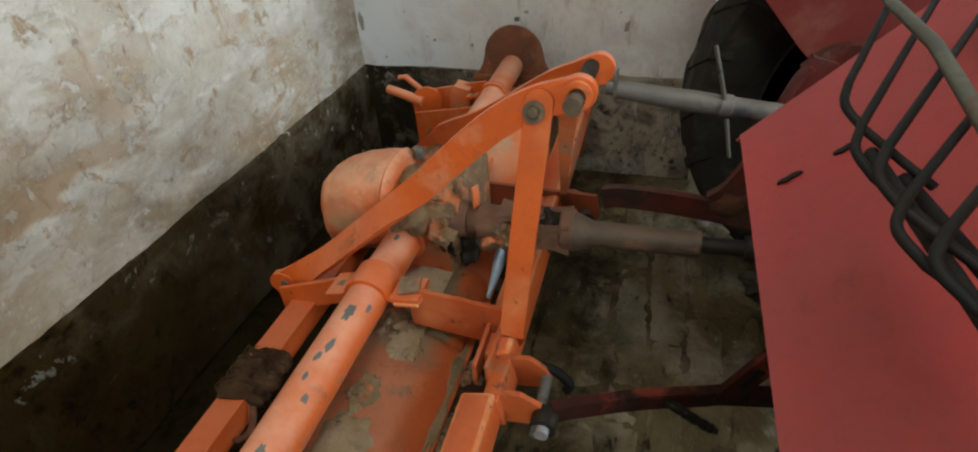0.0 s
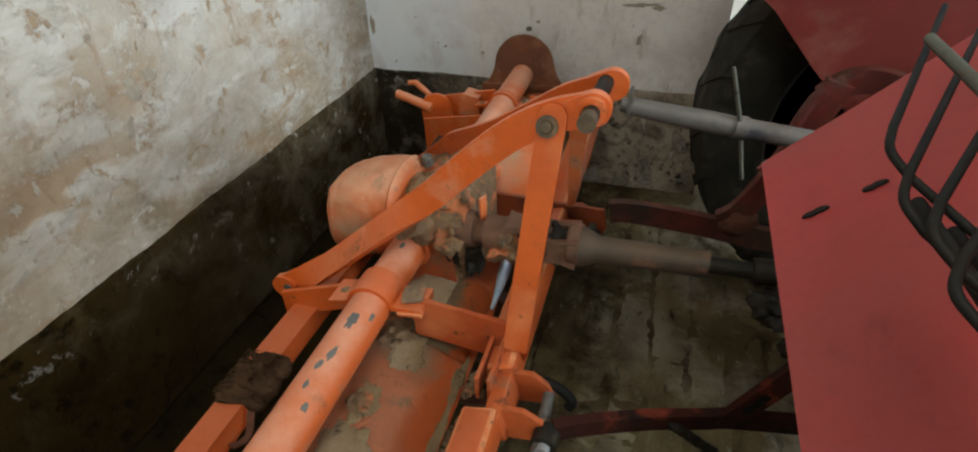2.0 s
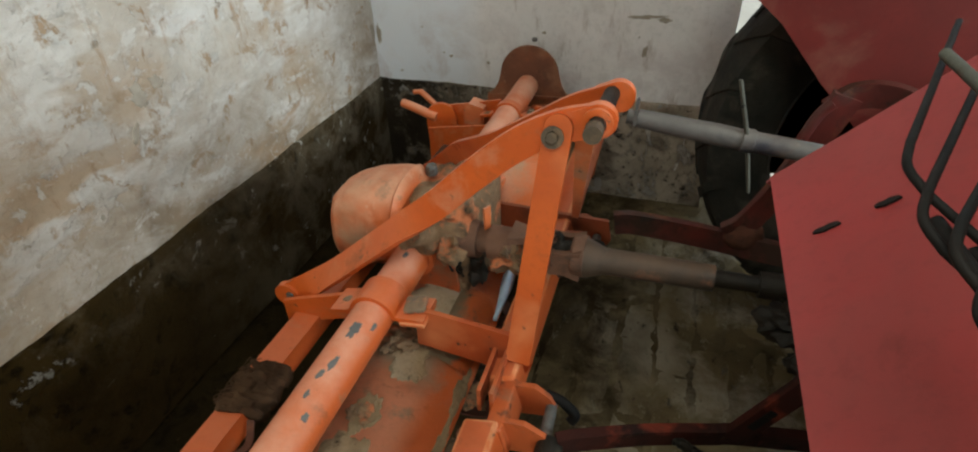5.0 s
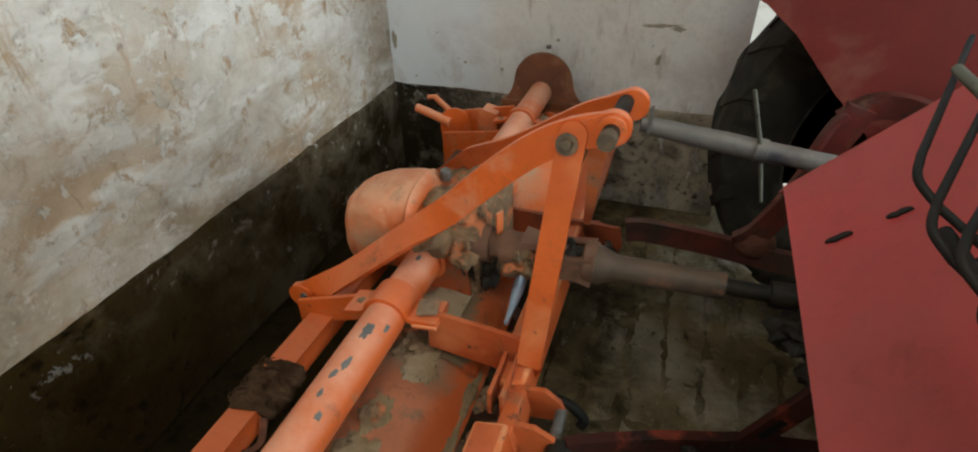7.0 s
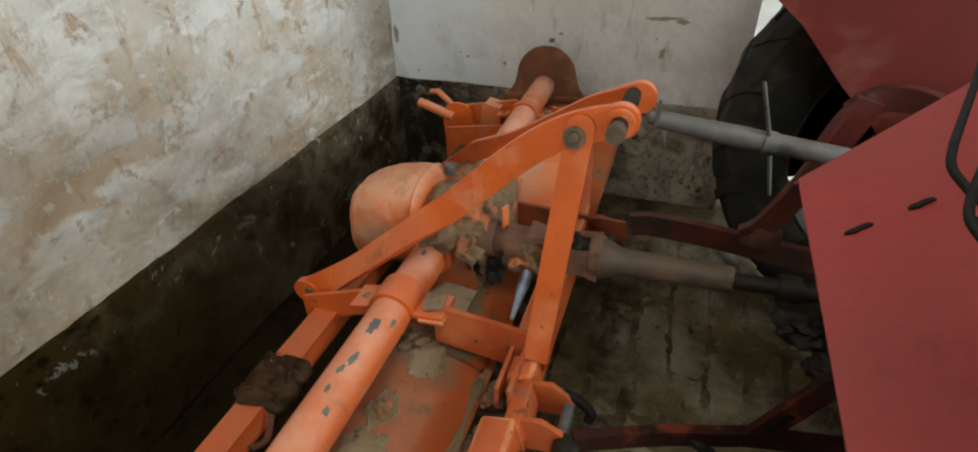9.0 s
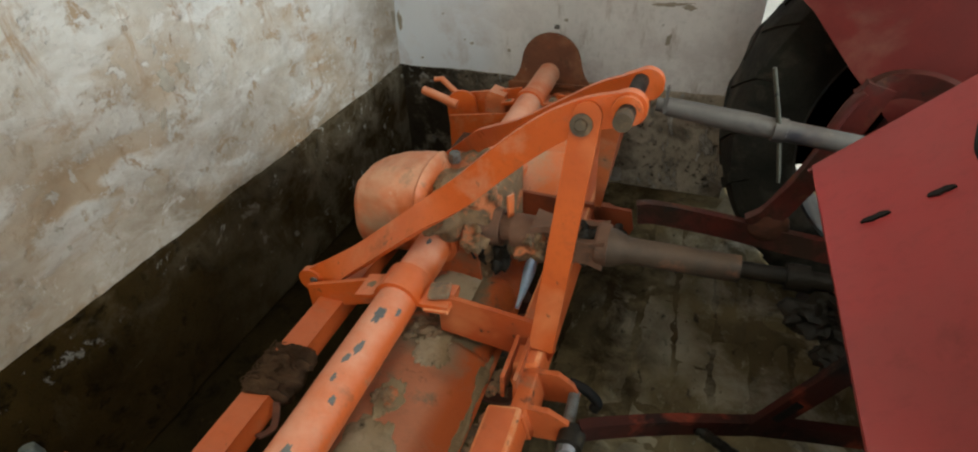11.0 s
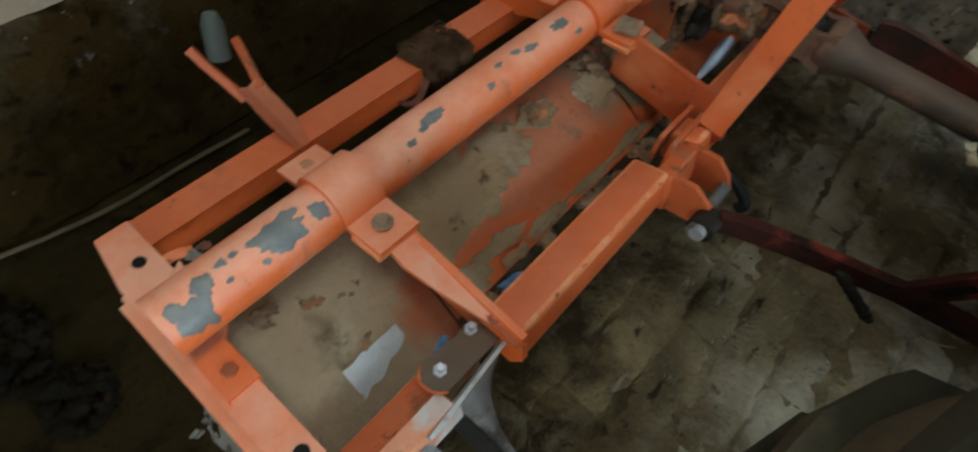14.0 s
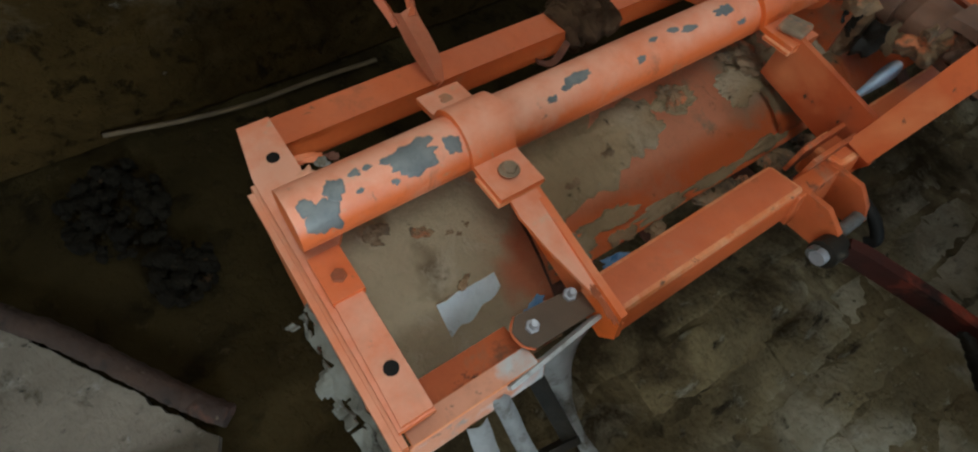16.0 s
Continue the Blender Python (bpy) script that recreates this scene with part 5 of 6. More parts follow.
bar(bm, (-0.17, FAR - 0.004, 0.522), (0.19, FAR - 0.004, 0.530), 0.012, 0.016)
part("shield_rib", bm, SHIELD_RUST, shield, bevel=0.002)
bm = bmesh.new()
hexbolt(bm, (0.02, FAR + 0.02, 0.75), (0, 0, 1), 0.012, 0.012)
part("shield_lug", bm, BOLT, shield)
bm = bmesh.new()
plate(bm, disc_arc(0, 0.0, 0.060, 170, 10, 10) + [(0.065, -0.13), (-0.05, -0.13)], 0.014, (-0.285, 2.00, 0.515), (0.97, 0.2, 0), (0, 0, 1))
part("lever_plate", bm, ORANGE, tiller, "rounded orange lever plate", bevel=0.003)
bm = bmesh.new()
sweep(bm, [(-0.445, 2.0, 0.560), (-0.40, 1.99, 0.552), (-0.30, 1.985, 0.520)], [0.017, 0.018, 0.019], 16)
part("lever_stub", bm, ORANGE_DUSTY, tiller, "short round orange stub", smooth=True)
bm = bmesh.new()
sweep(bm, [(-0.43, 2.08, 0.575), (-0.40, 2.08, 0.58), (-0.30, 2.06, 0.51)], [0.010, 0.012, 0.012], 12)
part("lever_stub", bm, ORANGE_DUSTY, tiller, "short round orange stub", smooth=True)
bm = bmesh.new()
plate(bm, [(-0.05, -0.04), (0.03, -0.04), (0.03, 0.03), (-0.03, 0.045), (-0.05, 0.02)], 0.07, (-0.135, 2.02, 0.545), (1, 0, 0), (0, 0, 1))
part("end_bracket", bm, ORANGE_DUSTY, tiller, "boxy orange end bracket", bevel=0.004)
bm = bmesh.new()
plate(bm, [(-0.31, 0.50), (-0.05, 0.54), (0.0, 0.47), (-0.31, 0.36)], 0.012, (0, 1.93, 0), (1, 0, 0), (0, 0, 1))
part("end_gusset", bm, ORANGE, tiller, "orange gusset plate", bevel=0.002)

# forked holder standing on the rear bar
bm = bmesh.new()
pts = smooth_path([(-0.206, 0.326, 0.446), (-0.232, 0.322, 0.474), (-0.268, 0.314, 0.508), (-0.308, 0.306, 0.541)], 5)
rows = []
for k, q in enumerate(pts):
    w = 0.011 + 0.013 * math.sin(min(1.0, k / 9) * math.pi / 2) + 0.002 * noise.noise(q * 60)
    rows.append([bm.verts.new(q + V(0.004, w * sgn, 0.010 * sgn * sgn) + V(0.10, 0, 0.10) * w * (sgn != 0)) for sgn in (-1, 0, 1)])
for a, b in zip(rows, rows[1:]):
    for i in range(2):
        bm.faces.new((a[i], a[i + 1], b[i + 1], b[i]))
bmesh.ops.solidify(bm, geom=bm.faces, thickness=0.008)
fork = part("fork_stalk", bm, ORANGE_DUSTY, tiller, "curved orange stalk with a worn pale rim", bevel=0.0015, smooth=True)
for pts, label in (([(-0.290, 0.290, 0.532), (-0.318, 0.281, 0.555), (-0.346, 0.272, 0.576), (-0.374, 0.263, 0.602)], "bent orange fork prong"), ([(-0.292, 0.324, 0.538), (-0.316, 0.330, 0.556), (-0.342, 0.336, 0.570), (-0.368, 0.341, 0.586)], "bent orange fork prong with a worn tip")):
    bm = bmesh.new()
    sweep(bm, smooth_path(pts), 0.01, flat=(0.014, 0.009), up=(0.5, 0.75, 0.4))
    part("fork_prong", bm, ORANGE_WORN, fork, label, bevel=0.002, smooth=True)
bm = bmesh.new()
sweep(bm, [(-0.352, 0.298, 0.578), (-0.364, 0.310, 0.632), (-0.368, 0.314, 0.650)], [0.019, 0.018, 0.011], 20)
part("fork_roller", bm, ROLLER, tiller, "dull green-grey roller between the prongs", bevel=0.004, smooth=True)

# pale dusty bracket at the front corner, with its bolts
bm = bmesh.new()
bar(bm, (0.322, 0.110, 0.482), (0.306, 0.300, 0.488), 0.006, 0.026, (0.3, 0, 1))
corner = part("corner_bracket", bm, PALE, tiller, "pale dusty steel bracket at the front corner", bevel=0.0015)
bm = bmesh.new()
plate(bm, [(0.246, 0.172), (0.264, 0.154), (0.290, 0.158), (0.300, 0.172), (0.302, 0.285), (0.284, 0.298), (0.254, 0.258)], 0.004, (0, 0, 0.494), (1, 0, 0), (0, 1, 0))
part("bracket_shelf", bm, PTO_MUD, corner, "brown dusty shelf plate with two bolts")
bm = bmesh.new()
sweep(bm, smooth_path([(0.246, 0.169, 0.4965), (0.262, 0.153, 0.4965), (0.286, 0.155, 0.4965), (0.301, 0.168, 0.4965)], 5), 0.0018, 8)
part("shelf_rim", bm, ORANGE_WORN, corner, "turned-up orange rim of the shelf", smooth=True)


def apron(rows, label):
    """A bent sheet strip from its left and right edge points."""
    bm = bmesh.new()
    left = smooth_path([q[0] for q in rows], 6)
    right = smooth_path([q[1] for q in rows], 6)
    grid = [[bm.verts.new(a.lerp(b, k / 8) + V(0.003, 0, 0.002) * noise.noise(a.lerp(b, k / 8) * 40) + V(0.006, 0, 0.004) * math.sin(k / 8 * math.pi)) for k in range(9)] for a, b in zip(left, right)]
    for a, b in zip(grid, grid[1:]):
        for k in range(8):
            bm.faces.new((a[k], a[k + 1], b[k + 1], b[k]))
    bmesh.ops.solidify(bm, geom=bm.faces, thickness=0.004)
    part("bracket_leg", bm, PALE, corner, label, smooth=True)


apron([((0.309, 0.161, 0.475), (0.303, 0.293, 0.475)), ((0.335, 0.179, 0.430), (0.326, 0.240, 0.430)), ((0.359, 0.190, 0.380), (0.368, 0.218, 0.380)), ((0.406, 0.194, 0.330), (0.420, 0.214, 0.330)), ((0.463, 0.203, 0.280), (0.479, 0.230, 0.280)), ((0.50, 0.21, 0.22), (0.52, 0.24, 0.22))], "wide bent sheet of pale dusty steel")
apron([((0.318, 0.083, 0.465), (0.319, 0.111, 0.465)), ((0.341, 0.092, 0.420), (0.347, 0.120, 0.420)), ((0.374, 0.099, 0.370), (0.380, 0.126, 0.370)), ((0.406, 0.105, 0.330), (0.423, 0.131, 0.330)), ((0.46, 0.11, 0.25), (0.475, 0.135, 0.25))], "pale dusty steel strip")
apron([((0.329, 0.041, 0.440), (0.334, 0.074, 0.440)), ((0.350, 0.041, 0.410), (0.362, 0.073, 0.410)), ((0.372, 0.041, 0.380), (0.391, 0.071, 0.380)), ((0.42, 0.04, 0.30), (0.44, 0.07, 0.30))], "bluish dusty steel strip")
for pts, w in (([(0.322, 0.172, 0.410), (0.372, 0.179, 0.372), (0.424, 0.184, 0.340)], 0.026), ([(0.426, 0.192, 0.340), (0.417, 0.134, 0.350)], 0.026)):
    bm = bmesh.new()
    sweep(bm, pts, 0.01, flat=(w, 0.012), up=(0.3, 1, 0.2))
    part("bracket_rib", bm, OIL, corner, "black oily rib", bevel=0.002)
for y in (0.183, 0.258):
    bm = bmesh.new()
    hexbolt(bm, (0.272 if y < 0.2 else 0.262, y, 0.4965), (0.1, -0.1, 1), 0.011, 0.008, 0.016)
    part("bracket_bolt", bm, ZINC, corner, "bright unpainted bolt", bevel=0.001)
for c, s, turn in (((0.245, 0.215, 0.468), (0.008, 0.020, 0.006), 20), ((0.250, 0.196, 0.470), (0.006, 0.010, 0.005), 50), ((0.245, 0.385, 0.440), (0.012, 0.024, 0.008), -10)):
    bm = bmesh.new()
    lump(bm, c, s, turn, 0.8, 3, pose(0, 0, 0, 0, 12, turn))
    part("blue_scrap", bm, TAPE, tiller, "scrap of faded blue plastic", smooth=True)
# lever shape assumed, to carry the bluish highlight in its colour
bm = bmesh.new()
sweep(bm, smooth_path([(0.216, 1.205, 0.470), (0.220, 1.150, 0.466), (0.223, 1.09, 0.462), (0.224, 1.03, 0.458)], 3), [0.012, 0.016, 0.017, 0.016, 0.014, 0.012, 0.010, 0.008, 0.006, 0.005], 16)
part("shiny_lever", bm, BLUE_GLINT, tiller, "assumed lever with its bluish glint painted in", smooth=True)

# ---- the tractor ----
tractor = thing("tractor", "red farm tractor with dusty rear tyres, backed up to the tiller", "tractor")
AXX, AXZ, TR = 1.297, 0.640, 0.665


def wheel(yc, label, rubber, tall):
    w = 0.31
    prof = [(-w * 0.40, 0.43), (-w * 0.50, 0.48), (-w * 0.52, 0.55), (-w * 0.46, 0.605), (-w * 0.30, 0.628), (0, 0.636), (w * 0.30, 0.628), (w * 0.46, 0.605), (w * 0.52, 0.55), (w * 0.50, 0.48), (w * 0.40, 0.43)]
    bm, seg, rings = bmesh.new(), 72, []
    for k in range(seg):
        a = k * math.tau / seg
        rings.append([bm.verts.new((AXX + r * math.cos(a), yc + y, AXZ + r * math.sin(a))) for y, r in prof])
    for k in range(seg):
        a, b = rings[k], rings[(k + 1) % seg]
        for i in range(len(prof)):
            j = (i + 1) % len(prof)
            bm.faces.new((a[i], a[j], b[j], b[i]))
    t = part("rear_wheel", bm, rubber, tractor, label, smooth=True)
    for k in range(22):
        for s in (-1, 1):
            bm = bmesh.new()
            a0 = (k + (0.5 if s > 0 else 0)) * math.tau / 22
            vs = []
            for e, (y, da, rr) in enumerate(((0.0, 0.13, 0.634), (0.25, 0.06, 0.632), (0.47, -0.03, 0.606), (0.53, -0.06, 0.56))):
                for side in (-0.030, 0.030):
                    for hgt in (-0.012, tall if e < 3 else tall * 0.4):
                        a = a0 + da + side
                        r = rr + hgt
                        vs.append(bm.verts.new((AXX + r * math.cos(a), yc + s * y * w, AXZ + r * math.sin(a))))
            for e in range(3):
                b = e * 4
                for q in ((0, 1, 5, 4), (1, 3, 7, 5), (3, 2, 6, 7), (2, 0, 4, 6)):
                    bm.faces.new([vs[b + i] for i in q])
            bm.faces.new([vs[i] for i in (0, 2, 3, 1)])
            bm.faces.new([vs[12 + i] for i in (0, 1, 3, 2)])
            part("tread_lug", bm, RUBBER if tall < 0.02 else MUDDY_LUG, t, bevel=0.010)
    bm = bmesh.new()
    ring = []
    for y, r in ((-0.128, 0.440), (-0.122, 0.424), (-0.06, 0.420), (0.06, 0.420), (0.122, 0.424), (0.128, 0.440)):
        ring.append([bm.verts.new((AXX + r * math.cos(k * math.tau / 48), yc + y, AXZ + r * math.sin(k * math.tau / 48))) for k in range(48)])
    for a, b in zip(ring, ring[1:]):
        for k in range(48):
            bm.faces.new((a[k], a[(k + 1) % 48], b[(k + 1) % 48], b[k]))
    bmesh.ops.solidify(bm, geom=bm.faces, thickness=0.006)
    rim = part("rim", bm, STEEL, t, "dull steel wheel rim", smooth=True)
    bm = bmesh.new()
    rings = [[bm.verts.new((AXX + r * math.cos(k * math.tau / 72), yc + y, AXZ + r * math.sin(k * math.tau / 72))) for k in range(72)] for r, y in ((0.03, -0.06), (0.16, -0.06), (0.24, -0.10), (0.33, -0.10), (0.35, -0.09), (0.425, -0.09))]
    for i, (a, b) in enumerate(zip(rings, rings[1:])):
        for k in range(72):
            if i == 4 and 39 <= k <= 46:            # a slot between disc and rim
                continue
            bm.faces.new((a[k], a[(k + 1) % 72], b[(k + 1) % 72], b[k]))
    bmesh.ops.solidify(bm, geom=bm.faces, thickness=0.008)
    part("wheel_disc", bm, RED_RUST, t, "dark red wheel disc with a slot at the rim", smooth=True)


wheel(0.285, "large lugged rear tyre, dusty black rubber", CARCASS, 0.034)
wheel(1.905, "large lugged rear tyre, black rubber", RUBBER, 0.008)


def fender(y0, y1, inner, label, paint):
    """A folded mudguard: sloping rear panel, flat top, upright inner skirt."""
    prof = [(0.648, 1.136), (0.700, 1.190), (0.760, 1.253), (0.820, 1.316), (0.872, 1.362), (0.93, 1.390), (1.05, 1.402), (1.60, 1.402)]
    bm = bmesh.new()
    lean = [0.006, 0.005, 0.003, 0.002, 0.001, 0, 0, 0]
    a = [bm.verts.new((x - 1.4 * e, y0, z)) for (x, z), e in zip(prof, lean)]
    b = [bm.verts.new((x + 0.5 * e, y1, z)) for (x, z), e in zip(prof, lean)]
    for i in range(len(prof) - 1):
        bm.faces.new((a[i], a[i + 1], b[i + 1], b[i]))
    c0, c1 = bm.verts.new((0.645, y0, 1.120)), bm.verts.new((0.657, y1, 1.120))
    bm.faces.new((a[0], b[0], c1, c0))
    bmesh.ops.solidify(bm, geom=bm.faces, thickness=0.004)
    f = part("fender", bm, paint, tractor, label, bevel=0.0025, smooth=True)
    bm = bmesh.new()
    plate(bm, [(x, z - 0.004) for x, z in prof] + [(1.60, 0.80), (1.22, 0.66), (1.08, 0.72), (0.99, 0.815), (0.90, 0.905), (0.78, 1.04), (0.70, 1.105)], 0.004, (0, inner, 0), (1, 0, 0), (0, 0, 1))
    part("fender_skirt", bm, RED_SHADED, f, "upright inner side of the mudguard, its shade put into the red", bevel=0.001)
    return f


near = fender(-0.02, 0.640, 0.636, "faded red mudguard with two small scratches", RED)
fender(1.600, 2.16, 1.604, "dirty red mudguard, darkened in colour for its shade", RED_MID)
for x, y, l in ((0.6754, 0.5075, 0.0112), (0.707, 0.5025, 0.0100)):
    bm = bmesh.new()
    pts = disc_arc(0, 0, 1, 0, 360, 18)[:-1]
    pts = [(a * l * (1 + 0.25 * noise.noise(V(a * 3, b * 3, x * 50))), b * 0.0030 * (1 + 0.5 * noise.noise(V(a * 4, b * 4, 8)))) for a, b in pts]
    d, e = V(0.69, 0, 0.724), V(0, 1, 0)
    plate(bm, pts, 0.002, (x, y, 1.136 + (x - 0.648) * 1.045 + 0.0014), d * 0.98 - e * 0.17, d * 0.17 + e * 0.98)
    part("paint_scratch", bm, BLACK, near, "dark scratch through the paint")

# rear housing, axle and drawbar
bm = bmesh.new()
box(bm, (1.45, 1.12, 0.62), (0.62, 0.46, 0.46))
part("rear_housing", bm, RED_RUST, tractor, "dark red gear housing", bevel=0.04, smooth=True)
bm = bmesh.new()
sweep(bm, [(AXX, 0.42, AXZ), (AXX, 0.62, AXZ), (AXX, 0.86, AXZ), (AXX, 1.38, AXZ), (AXX, 1.62, AXZ), (AXX, 1.82, AXZ)], [0.075, 0.09, 0.13, 0.13, 0.09, 0.075], 24)
part("axle_housing", bm, RED_RUST, tractor, "dark red rear axle housing", smooth=True)
bm = bmesh.new()
box(bm, (1.17, 1.12, 0.83), (0.14, 0.36, 0.12))
part("lift_housing", bm, RED_RUST, tractor, "dark red hydraulic lift housing", bevel=0.02, smooth=True)
bm = bmesh.new()
box(bm, (2.35, 1.12, 0.80), (1.25, 0.56, 0.62))
part("engine_hood", bm, RED, tractor, "red engine hood", bevel=0.06, smooth=True)
bm = bmesh.new()
sweep(bm, smooth_path([(0.905, 1.47, 0.885), (0.955, 1.47, 0.93), (1.03, 1.45, 0.935), (1.11, 1.40, 0.90), (1.17, 1.34, 0.85)]), 0.01, flat=(0.055, 0.030), up=(0, 0, 1))
part("lift_arm", bm, RED_RUST, tractor, "curved red lift arm", bevel=0.006, smooth=True)
bm = bmesh.new()
sweep(bm, smooth_path([(0.855, 1.45, 0.79), (0.868, 1.45, 0.84), (0.885, 1.455, 0.885), (0.905, 1.455, 0.912)]), 0.013, 12)
part("lift_arm_rim", bm, RED_RUST, tractor, "rounded red rim", smooth=True)
bm = bmesh.new()
sweep(bm, [(1.17, 0.88, 0.86), (1.10, 0.87, 0.92), (0.985, 0.862, 0.925)], 0.01, flat=(0.055, 0.030), up=(0, 0, 1))
part("lift_arm", bm, RED_RUST, tractor, "red lift arm", bevel=0.006, smooth=True)

# lower links with lift rods
bm = bmesh.new()
sweep(bm, smooth_path([(0.436, 0.728, 0.468), (0.477, 0.752, 0.464), (0.608, 0.824, 0.435), (0.728, 0.870, 0.420), (0.803, 0.895, 0.412), (1.12, 0.96, 0.39)]), 0.01, flat=(0.042, 0.022), up=(0, 0, 1))
link = part("lower_link", bm, LINK, tractor, "dark red lower link arm", bevel=0.004, smooth=True)
bm = bmesh.new()
sweep(bm, [(0.424, 0.690, 0.463), (0.426, 0.730, 0.463)], 0.026, 24)
part("link_ball", bm, OIL, link, "rusty ball end", bevel=0.005, smooth=True)
bm = bmesh.new()
sweep(bm, [(0.424, 0.676, 0.463), (0.425, 0.700, 0.463)], 0.014, 18)
part("link_pin", bm, ZINC, link, "bluish bright pin end", bevel=0.003, smooth=True)
bm = bmesh.new()
bar(bm, (0.770, 0.878, 0.420), (0.99, 0.862, 0.905), 0.020, 0.040, (1, 0, -0.4))
rod = part("lift_rod", bm, LINK, tractor, "dark red lift rod with a slot", bevel=0.004)
# slot isn't cut: a black bar paints its darkness
bm = bmesh.new()
bar(bm, (0.792, 0.8665, 0.470), (0.820, 0.8645, 0.532), 0.006, 0.015, (1, 0, -0.4))
part("rod_slot", bm, BLACK, rod, "black bar painting the dark of the slot")
bm = bmesh.new()
sweep(bm, smooth_path([(0.655, 0.838, 0.420), (0.672, 0.832, 0.420), (0.700, 0.830, 0.404), (0.735, 0.828, 0.384), (0.762, 0.830, 0.366)]), [0.008, 0.009, 0.012, 0.011, 0.009, 0.011, 0.012, 0.010, 0.012, 0.011, 0.009, 0.012, 0.011, 0.010, 0.012, 0.011, 0.009, 0.011, 0.012, 0.011, 0.010, 0.012, 0.010, 0.008, 0.007], 12)
part("check_rod", bm, OIL, tractor, "short oily check rod", smooth=True)
bm = bmesh.new()
sweep(bm, smooth_path([(0.455, 1.462, 0.500), (0.50, 1.468, 0.505), (0.60, 1.480, 0.494), (0.72, 1.490, 0.478), (0.82, 1.495, 0.462), (1.12, 1.44, 0.47)]), 0.01, flat=(0.066, 0.024), up=(0, 0, 1))
part("lower_link", bm, RED_RUST, tractor, "dark red lower link arm", bevel=0.004, smooth=True)
bm = bmesh.new()
sweep(bm, [(0.420, 1.352, 0.466), (0.421, 1.382, 0.466)], 0.024, 20)
ball = part("link_ball", bm, OIL, tractor, "black ball end of the link", bevel=0.004, smooth=True)
bm = bmesh.new()
sweep(bm, [(0.420, 1.340, 0.466), (0.420, 1.358, 0.466)], 0.011, 16)
part("link_pin", bm, ZINC, ball, "bright pin end", bevel=0.002, smooth=True)
bm = bmesh.new()
sweep(bm, smooth_path([(0.76, 1.492, 0.50), (0.80, 1.49, 0.54), (0.835, 1.49, 0.61), (0.87, 1.47, 0.72), (0.93, 1.46, 0.93)]), 0.01, flat=(0.060, 0.026), up=(1, 0, 0.2))
part("lift_rod", bm, RED_RUST, tractor, "rusty red lift rod", bevel=0.004, smooth=True)
bm = bmesh.new()
lump(bm, (0.80, 1.492, 0.505), (0.055, 0.022, 0.050), 3, 0.2, 3)
part("rod_knuckle", bm, RUST, tractor, "rusty knuckle joint", smooth=True)
for c, s, k in (((0.98, 1.10, 0.575), (0.115, 0.085, 0.060), 8), ((0.865, 1.085, 0.560), (0.065, 0.055, 0.040), 9), ((0.93, 1.02, 0.52), (0.070, 0.060, 0.035), 10), ((1.05, 0.99, 0.50), (0.080, 0.055, 0.040), 11)):
    bm = bmesh.new()
    lump(bm, c, s, k, 0.5, 4)
    part("hitch_casting", bm, OIL, tractor, "dark oily hitch casting", smooth=True)
bm = bmesh.new()
bar(bm, (0.90, 1.055, 0.600), (0.99, 1.05, 0.585), 0.006, 0.030, (0, 0.4, 1))
part("oily_plate", bm, STEEL, tractor, "small grey plate under the shaft", bevel=0.002)

# top link with its cross handle
bm = bmesh.new()
sweep(bm, [(0.475, 1.090, 0.992), (0.493, 1.090, 0.990), (0.494, 1.090, 0.990), (0.574, 1.090, 0.980), (0.639, 1.090, 0.973), (0.679, 1.090, 0.968), (0.680, 1.090, 0.968), (0.700, 1.090, 0.966), (0.701, 1.090, 0.966), (0.789, 1.090, 0.957), (0.965, 1.090, 0.939)], [0.013, 0.013, 0.017, 0.019, 0.020, 0.019, 0.022, 0.022, 0.019, 0.0185, 0.018], 20)
top = part("top_link", bm, STEEL, tractor, "dusty grey steel top link tube", smooth=True)
bm = bmesh.new()
sweep(bm, [(0.655, 1.080, 1.081), (0.688, 1.080, 0.977), (0.713, 1.080, 0.868)], [0.0036, 0.0042, 0.0034], 10)
part("cross_handle", bm, RACK_RAIL, top, "thin cross handle", smooth=True)
bm = bmesh.new()
bar(bm, (0.493, 1.075, 1.035), (0.491, 1.075, 0.982), 0.006, 0.009, (0, 1, 0))
part("link_clip", bm, STEEL, top, bevel=0.002)

# ---- driveshaft between tractor and tiller ----
shaft = thing("drive_shaft", "dusty steel driveshaft with universal joints between tractor and tiller", "driveshaft")
bm = bmesh.new()
sweep(bm, [(0.405, 1.132, 0.612), (0.425, 1.132, 0.612), (0.445, 1.132, 0.612), (0.462, 1.132, 0.612), (0.700, 1.128, 0.617)], [0.046, 0.046, 0.038, 0.031, 0.030], 28)
part("outer_tube", bm, PTO_MUD, shaft, "dusty outer tube", smooth=True)
bm = bmesh.new()
sweep(bm, [(0.695, 1.128, 0.617), (0.98, 1.122, 0.628)], 0.019, 16)
part("inner_tube", bm, OIL, shaft, "darker splined inner tube", smooth=True)
bm = bmesh.new()
sweep(bm, [(0.790, 1.126, 0.621), (0.835, 1.126, 0.623)], 0.029, 20)
part("collar", bm, OIL, shaft, "round oily collar", bevel=0.004, smooth=True)
bm = bmesh.new()
